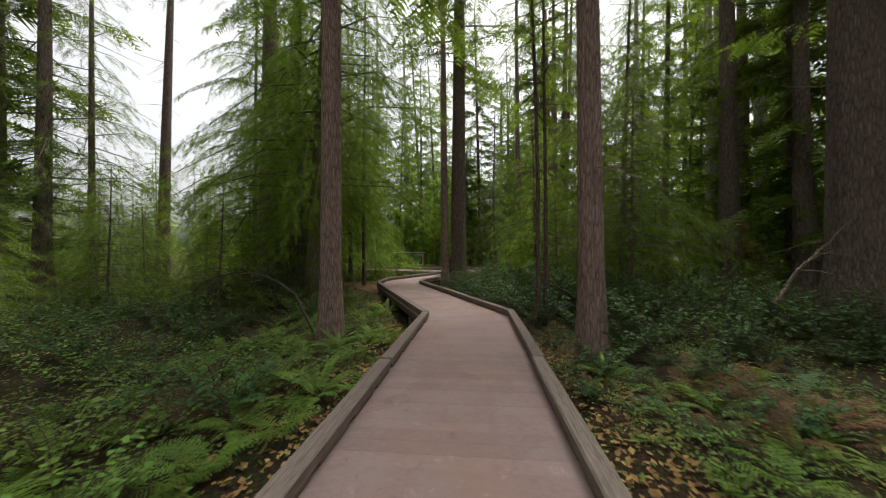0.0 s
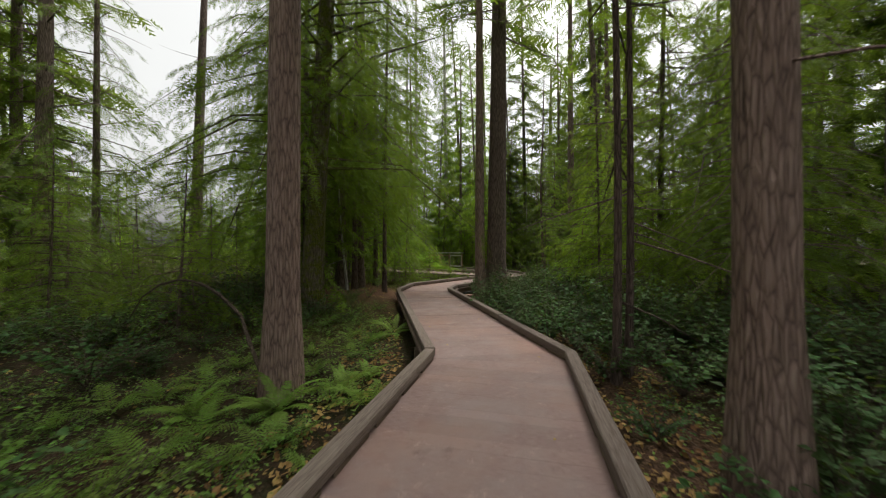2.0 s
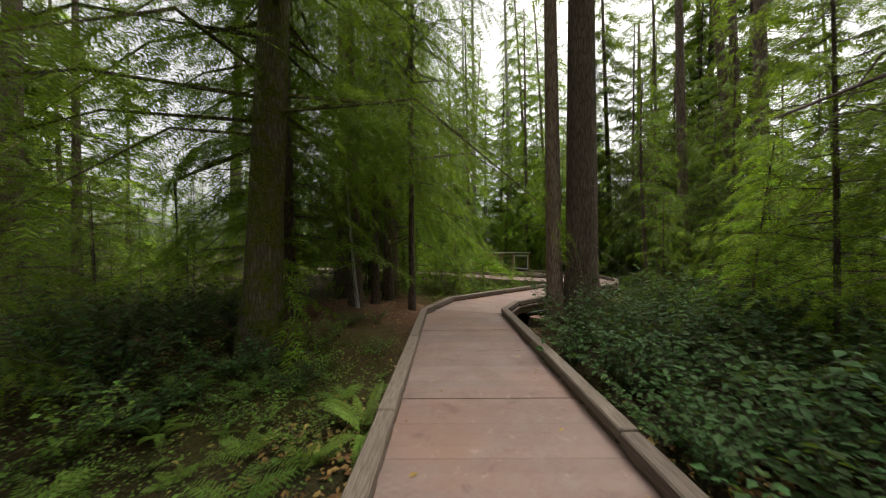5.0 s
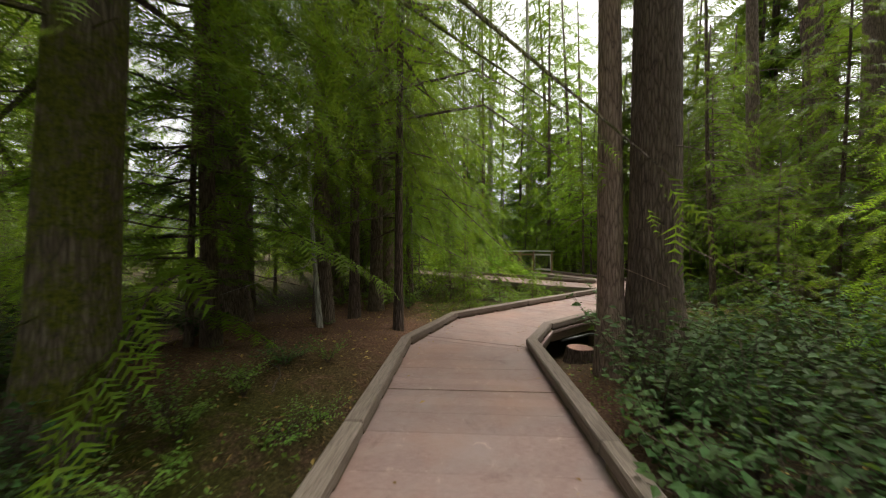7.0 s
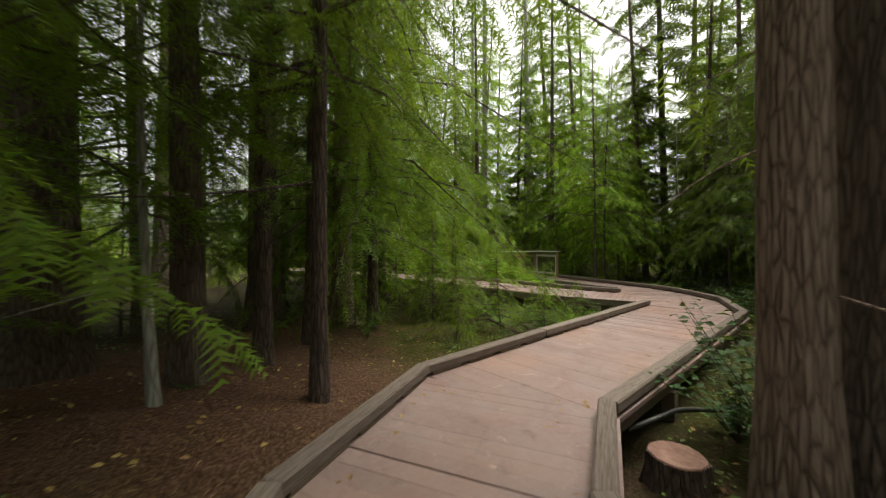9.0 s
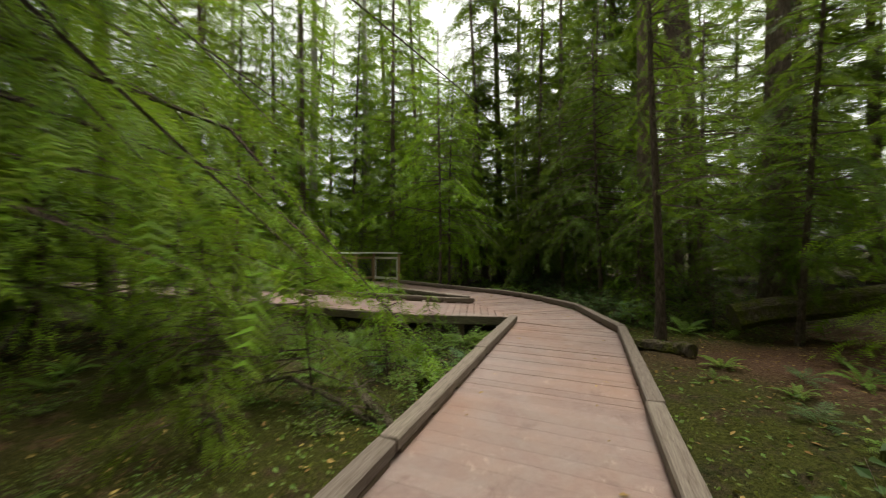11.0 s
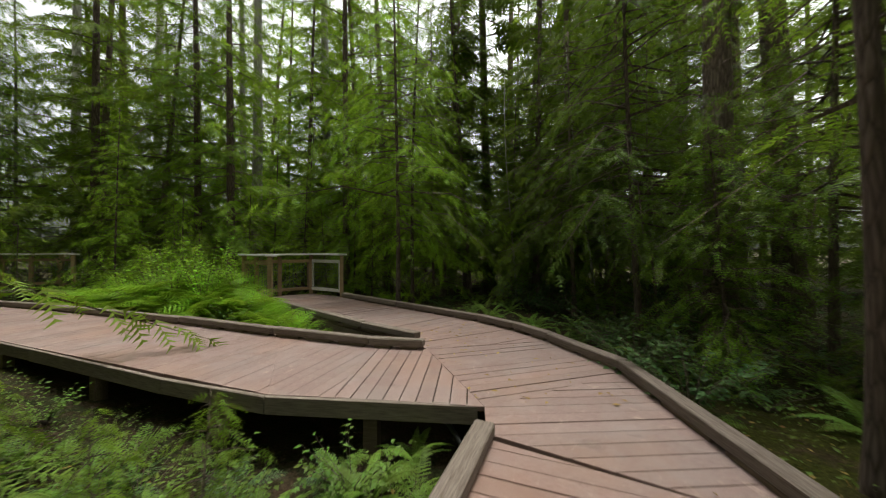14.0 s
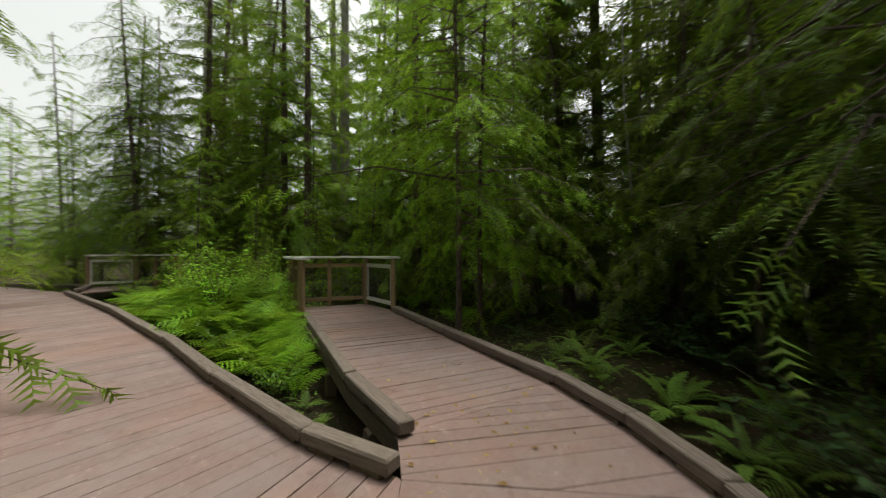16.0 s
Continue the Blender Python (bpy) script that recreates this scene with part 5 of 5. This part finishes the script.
for x, y in scatter(92, 0.3, 4.4, 6.4, 15.0, 0.22, 0.40, lambda x, y: math.hypot(x - 0.25, y - 13.7) > 0.62, 61):
    put_shrub(int(rng.integers(3)), x, y, rng.uniform(0.75, 1.2))
for x, y in scatter(34, 2.6, 8.0, 4.6, 9.0, 0.5, 0.55, None, 62):
    put_shrub(int(rng.integers(3)), x, y, rng.uniform(0.7, 1.15))
for x, y in scatter(16, -7.0, -4.2, 8.6, 12.0, 0.5, 0.5, None, 63):
    put_shrub(int(rng.integers(3)), x, y, rng.uniform(0.7, 1.1))
for x, y in scatter(130, -9.0, -1.5, 0.0, 9.8, 0.3, 0.42, lambda x, y: x < -3.3 or y < 4.6, 64):
    put_shrub(int(rng.choice([1, 4, 4, 3])), x, y, rng.uniform(0.6, 1.05))
for x, y in scatter(46, -3.7, -1.3, 4.4, 9.8, 0.2, 0.34, None, 86):
    put_shrub(4, x, y, rng.uniform(0.45, 0.75))
for x, y in scatter(30, -5.0, 0.2, 16.4, 21.8, 0.15, 0.5, None, 65):
    put_shrub(int(rng.choice([3, 4, 4])), x, y, rng.uniform(0.5, 0.8))
for x, y in scatter(26, -14.0, 3.0, 28.6, 33.0, 0.5, 0.8, None, 66):
    put_shrub(int(rng.choice([0, 3, 3, 2])), x, y, rng.uniform(0.8, 1.3))
for x, y in scatter(34, 2.6, 7.5, 20.8, 29.0, 0.5, 0.6, None, 67):
    put_shrub(int(rng.choice([0, 1, 4])), x, y, rng.uniform(0.7, 1.1))
for x, y in scatter(10, -7.4, -1.4, 23.4, 28.4, -0.2, 0.6, in_island, 68):
    put_shrub(3, x, y, rng.uniform(0.7, 1.0))
for x, y, k_ in ((-3.9, 25.3, 0.85), (-4.7, 25.7, 1.0), (-3.5, 26.0, 0.75), (-5.4, 26.3, 1.0), (-4.3, 26.6, 0.95), (-6.2, 26.7, 0.9)):
    put_shrub(5, x, y, k_)
for x, y in scatter(60, 1.5, 6.4, 0.4, 6.4, 0.25, 0.42, None, 69):
    put_shrub(int(rng.choice([4, 1, 4])), x, y, rng.uniform(0.45, 0.8))


for x, y in scatter(16, -3.6, -0.1, 19.3, 21.6, 0.02, 0.32, None, 85):
    put_shrub(int(rng.choice([3, 4])), x, y, rng.uniform(0.55, 0.8))
for x, y in scatter(16, -3.6, -2.2, 8.6, 12.0, 0.1, 0.35, None, 81):
    put_shrub(int(rng.choice([4, 1, 3])), x, y, rng.uniform(0.35, 0.6))
for x, y in scatter(12, 0.0, 2.2, 11.6, 13.4, 0.15, 0.3, None, 82):
    put_shrub(4, x, y, rng.uniform(0.3, 0.5))
for x, y in scatter(10, -6.6, -3.0, 10.5, 14.0, 0.4, 0.6, None, 83):
    put_shrub(4, x, y, rng.uniform(0.25, 0.4))


# ---- leaf litter and groundcover, too many to count ----
def flat_leaves(name, label, mat, n, region, size, lift, seed, keep=None, slim=0.3):
    r = np.random.default_rng(seed)
    x0, x1, y0, y1 = region
    x, y = r.uniform(x0, x1, n * 2), r.uniform(y0, y1, n * 2)
    ok = deck_dist(x, y) > 0.98
    if keep is not None:
        ok &= keep(x, y)
    x, y = x[ok][:n], y[ok][:n]
    k = len(x)
    P = np.stack([x, y, ground_z(x, y) + r.uniform(0.004, lift, k)], 1)
    a = r.uniform(0, 6.28, k)
    D = np.stack([np.cos(a), np.sin(a), r.normal(size=k) * 0.3], 1)
    U = np.tile((0, 0, 1.0), (k, 1)) + r.normal(size=(k, 3)) * 0.35
    quad = np.array([(0, 0, 0), (0.4, -slim, 0.05), (1, 0, -0.04), (0.4, slim, 0.05)], float)
    pts = np.einsum("nij,vj->nvi", frame_mats(D, U), quad) * (size * r.uniform(0.5, 1.3, k))[:, None, None] + P[:, None, :]
    f = (np.arange(k)[:, None] * 4 + np.array([[0, 1, 2, 3]])).tolist()
    tagged(new(name, mesh_of(name, pts.reshape(-1, 3), f, mat)), label, "undergrowth" if mat is not LITTER else "leaf litter", kind="stuff")


flat_leaves("leaf_litter", "brown and yellow fallen leaves on the soil", LITTER, 5200, (-7, 6, -1, 21), 0.055, 0.02, 71)
flat_leaves("leaf_litter", "yellowing fallen leaves beside the boardwalk", LITTER, 5200, (-2.2, 2.6, 0, 9.5), 0.07, 0.05, 72, lambda x, y: deck_dist(x, y) < 1.9)
flat_leaves("groundcover", "low green leaves covering the forest floor", COVER, 32000, (-9, 8, -1, 29), 0.052, 0.14, 73, lambda x, y: (bump2(x, y, -4.4, 13.2, 2.6, 3.4) < 0.35) & (bump2(x, y, 3.8, 18.4, 1.8, 1.2) < 0.35) & (bump2(x, y, -5.0, 17.2, 2.4, 1.8) < 0.4))

flat_leaves("moss", "yellow-green moss tufts on the forest floor", MOSS, 7000, (-6, 5.5, 7.5, 21), 0.05, 0.03, 75, lambda x, y: (bump2(x, y, -2.4, 17.2, 1.9, 1.7) > 0.35) | (bump2(x, y, 1.7, 16.4, 0.9, 1.6) > 0.4) | (bump2(x, y, 3.6, 20.2, 2.2, 0.9) > 0.4), slim=0.22)
flat_leaves("needle_litter", "brown needles and twig bits on bare soil", LITTER, 9000, (-8, 7, 8.5, 20), 0.085, 0.012, 74, lambda x, y: (bump2(x, y, -4.4, 13.2, 2.6, 3.6) > 0.25) | (bump2(x, y, 3.8, 18.4, 1.8, 1.4) > 0.3) | (bump2(x, y, 0.4, 12.9, 1.2, 1.2) > 0.3), slim=0.035)

# ---- logs, stump, dead wood ----
def log(name, label, a, b, r0, r1, mat, seed=0, sides=14, cat="log"):
    a, b = np.array(a, float), np.array(b, float)
    s = np.linspace(0, 1, 9)[:, None]
    line = a + (b - a) * s + np.random.default_rng(seed).normal(size=(9, 3)) * 0.015
    soup = Soup()
    soup.tube(line - a, np.linspace(r0, r1, 9), sides, 0.10, seed)
    ob = tagged(new(name, soup.mesh(name, mat, False)), label, cat)
    ob.matrix_basis = pose(*a)
    return ob


log("fallen_log", "short mossy cut log lying on bare soil", (2.22, 19.12, gz(2.22, 19.12) + 0.07), (2.62, 18.55, gz(2.62, 18.55) + 0.08), 0.09, 0.10, BARK_MOSS, 1)
log("fallen_log", "long dark rotting log in the shade", (4.6, 19.9, 0.05), (8.2, 18.2, 0.9), 0.24, 0.20, BARK_MOSS, 2)
log("fallen_log", "mossy rotten log beside ferns", (1.9, 16.2, gz(1.9, 16.2) + 0.06), (3.6, 15.7, gz(3.6, 15.7) + 0.07), 0.11, 0.08, BARK_MOSS, 3)
log("fallen_log", "dark rotting log with pale scars in moss", (1.75, 15.35, gz(1.75, 15.35) + 0.05), (2.9, 14.75, gz(2.9, 14.75) + 0.06), 0.09, 0.07, BARK_DARK, 5)
log("broken_log", "broken yellow rotten log leaning in the undergrowth", (10.9, 11.6, gz(10.9, 11.6)), (10.2, 12.0, 2.25), 0.34, 0.24, ROTTEN, 4)
st_x, st_y = -0.28, 14.25
stump = thing("stump", "low sawn tree stump beside the boardwalk", "stump", at=pose(st_x, st_y, gz(st_x, st_y)))
s_ = Soup()
s_.tube([(0, 0, -0.1), (0, 0, 0.02), (0, 0, 0.14), (0, 0, 0.19)], [0.24, 0.21, 0.19, 0.185], 20, 0.07, 3)
child("stump_side", s_.mesh("stump_side", BARK_DARK, False), stump)
s_ = Soup()
s_.tube([(0, 0, 0.188), (0, 0, 0.20)], [0.182, 0.175], 20, 0.03, 3)
child("cut_face", s_.mesh("cut_face", CUTWOOD), stump, "reddish sawn wood")


def dead_branch(label, pts, r0, seed, twigs=6):
    r = np.random.default_rng(seed)
    pts = np.array(pts, float)
    t = np.linspace(0, 1, 12)
    src = np.linspace(0, 1, len(pts))
    line = np.stack([np.interp(t, src, pts[:, c]) for c in range(3)], 1) + r.normal(size=(12, 3)) * 0.015
    base = line[0].copy()
    soup = Soup()
    soup.tube(line - base, np.linspace(r0, r0 * 0.3, 12), 7, 0.12, seed)
    for i in range(twigs):
        p = line[r.integers(3, 11)] - base
        d = r.normal(size=3) * (1, 1, 0.6)
        d /= np.linalg.norm(d)
        L = r.uniform(0.2, 0.6)
        soup.tube([p, p + d * L * 0.5, p + d * L + (0, 0, -0.06)], [r0 * 0.4, r0 * 0.25, 0.003], 4, cap=False)
    ob = tagged(new("dead_branch", soup.mesh("dead_branch", TWIG)), label, "dead branch")
    ob.matrix_basis = pose(*base)


def g(x, y, up=0.02):
    return (x, y, gz(x, y) + up)


dead_branch("bare fallen branch in the undergrowth", [g(-1.55, 17.5), g(-1.95, 17.9, 0.12), g(-2.6, 18.3, 0.25), g(-3.3, 18.5, 0.05)], 0.035, 1, 9)
dead_branch("bare forked root beside the boardwalk", [g(-1.25, 17.2), g(-1.6, 17.6, 0.18), g(-1.8, 17.95, 0.28), g(-1.7, 18.5, 0.02)], 0.04, 2, 8)
dead_branch("thin arching dead branch by a fir trunk", [g(-2.28, 6.25, 0.0), g(-2.45, 6.3, 0.45), (-3.0, 6.5, 0.66), (-3.6, 6.72, 0.82), (-4.3, 7.0, 0.84), (-5.3, 7.4, 0.45), g(-5.9, 7.6, 0.0)], 0.028, 3, 1)
dead_branch("bare fallen branch under the shrubs", [g(1.6, 8.4), g(2.0, 8.1, 0.2), g(2.6, 7.9, 0.1)], 0.025, 4, 5)
dead_branch("pale dead branch hanging in dark limbs", [(5.6, 20.6, 2.1), (6.1, 20.4, 2.0), (6.6, 20.7, 2.15)], 0.018, 5, 8)
dead_branch("pale broken limbs leaning on a trunk", [g(7.0, 8.8), (7.6, 9.2, 1.4), (8.2, 9.8, 2.2)], 0.03, 6, 7)
dead_branch("mossy limb reaching over the undergrowth", [g(4.4, 4.6, 0.9), (4.9, 4.7, 1.05), (5.5, 5.0, 1.3), (6.6, 5.6, 1.7)], 0.03, 7, 5)
dead_branch("fallen twig in needle litter", [g(-3.0, 11.2), g(-3.3, 11.5, 0.03), g(-3.8, 11.7)], 0.014, 8, 4)

# black drain pipe beside the stump and under the left branch
for pts, lab in (([(-0.55, 14.5, -0.22), (-0.1, 14.9, -0.16), (0.25, 15.1, -0.2), (0.6, 15.6, -0.3)], "black hose lying under the deck edge"), ([(-2.2, 21.85, -0.22), (-1.0, 21.25, -0.18), (0.0, 20.95, -0.16), (0.42, 20.75, -0.2), (0.58, 20.4, -0.36)], "black hose hanging under the deck edge")):
    p_ = np.array(pts)
    t_ = np.linspace(0, 1, 14)
    src = np.linspace(0, 1, len(p_))
    soup = Soup()
    soup.tube(np.stack([np.interp(t_, src, p_[:, c]) for c in range(3)], 1) - p_[0], [0.022] * 14, 8, 0.0, 1)
    ob = tagged(new("hose", soup.mesh("hose", PIPE, True)), lab, "hose")
    ob.matrix_basis = pose(*p_[0])


# ---- small fallen leaves and twigs lying on the boards ----
r3 = np.random.default_rng(91)
pts_, fs_ = [], []
while len(fs_) < 260:
    k_ = r3.integers(3)
    if k_ == 0:
        x, y = r3.uniform(0.3, 2.0), r3.uniform(20.4, 23.6)
    elif k_ == 1:
        x, y = r3.uniform(-1.8, 1.4), r3.uniform(22.6, 27.0)
    else:
        q_ = r3.uniform(0, 4)
        i_ = int(q_)
        ca, cb = np.array(CENTRE[i_]), np.array(CENTRE[i_ + 1])
        x, y = ca + (cb - ca) * (q_ - i_) + r3.choice([-1, 1]) * r3.uniform(0.4, 0.68) * np.array((1.0, 0.1))
    if seg_dist(x, y, CENTRE) > 0.72:
        continue
    a_, s_ = r3.uniform(0, 6.28), r3.uniform(0.012, 0.038)
    u_, w_ = np.array((math.cos(a_), math.sin(a_))) * s_, np.array((-math.sin(a_), math.cos(a_))) * s_ * r3.choice([0.12, 0.5, 0.6])
    o_ = len(pts_)
    for p_, z_ in ((-u_, 0.004), (w_, 0.011), (u_, 0.005), (-w_, 0.009)):
        pts_.append((x + p_[0], y + p_[1], z_))
    fs_.append([o_, o_ + 3, o_ + 2, o_ + 1])
tagged(new("deck_debris", mesh_of("deck_debris", pts_, fs_, LITTER)), "small dry leaves and twig bits scattered on boards", "leaf litter", kind="stuff")
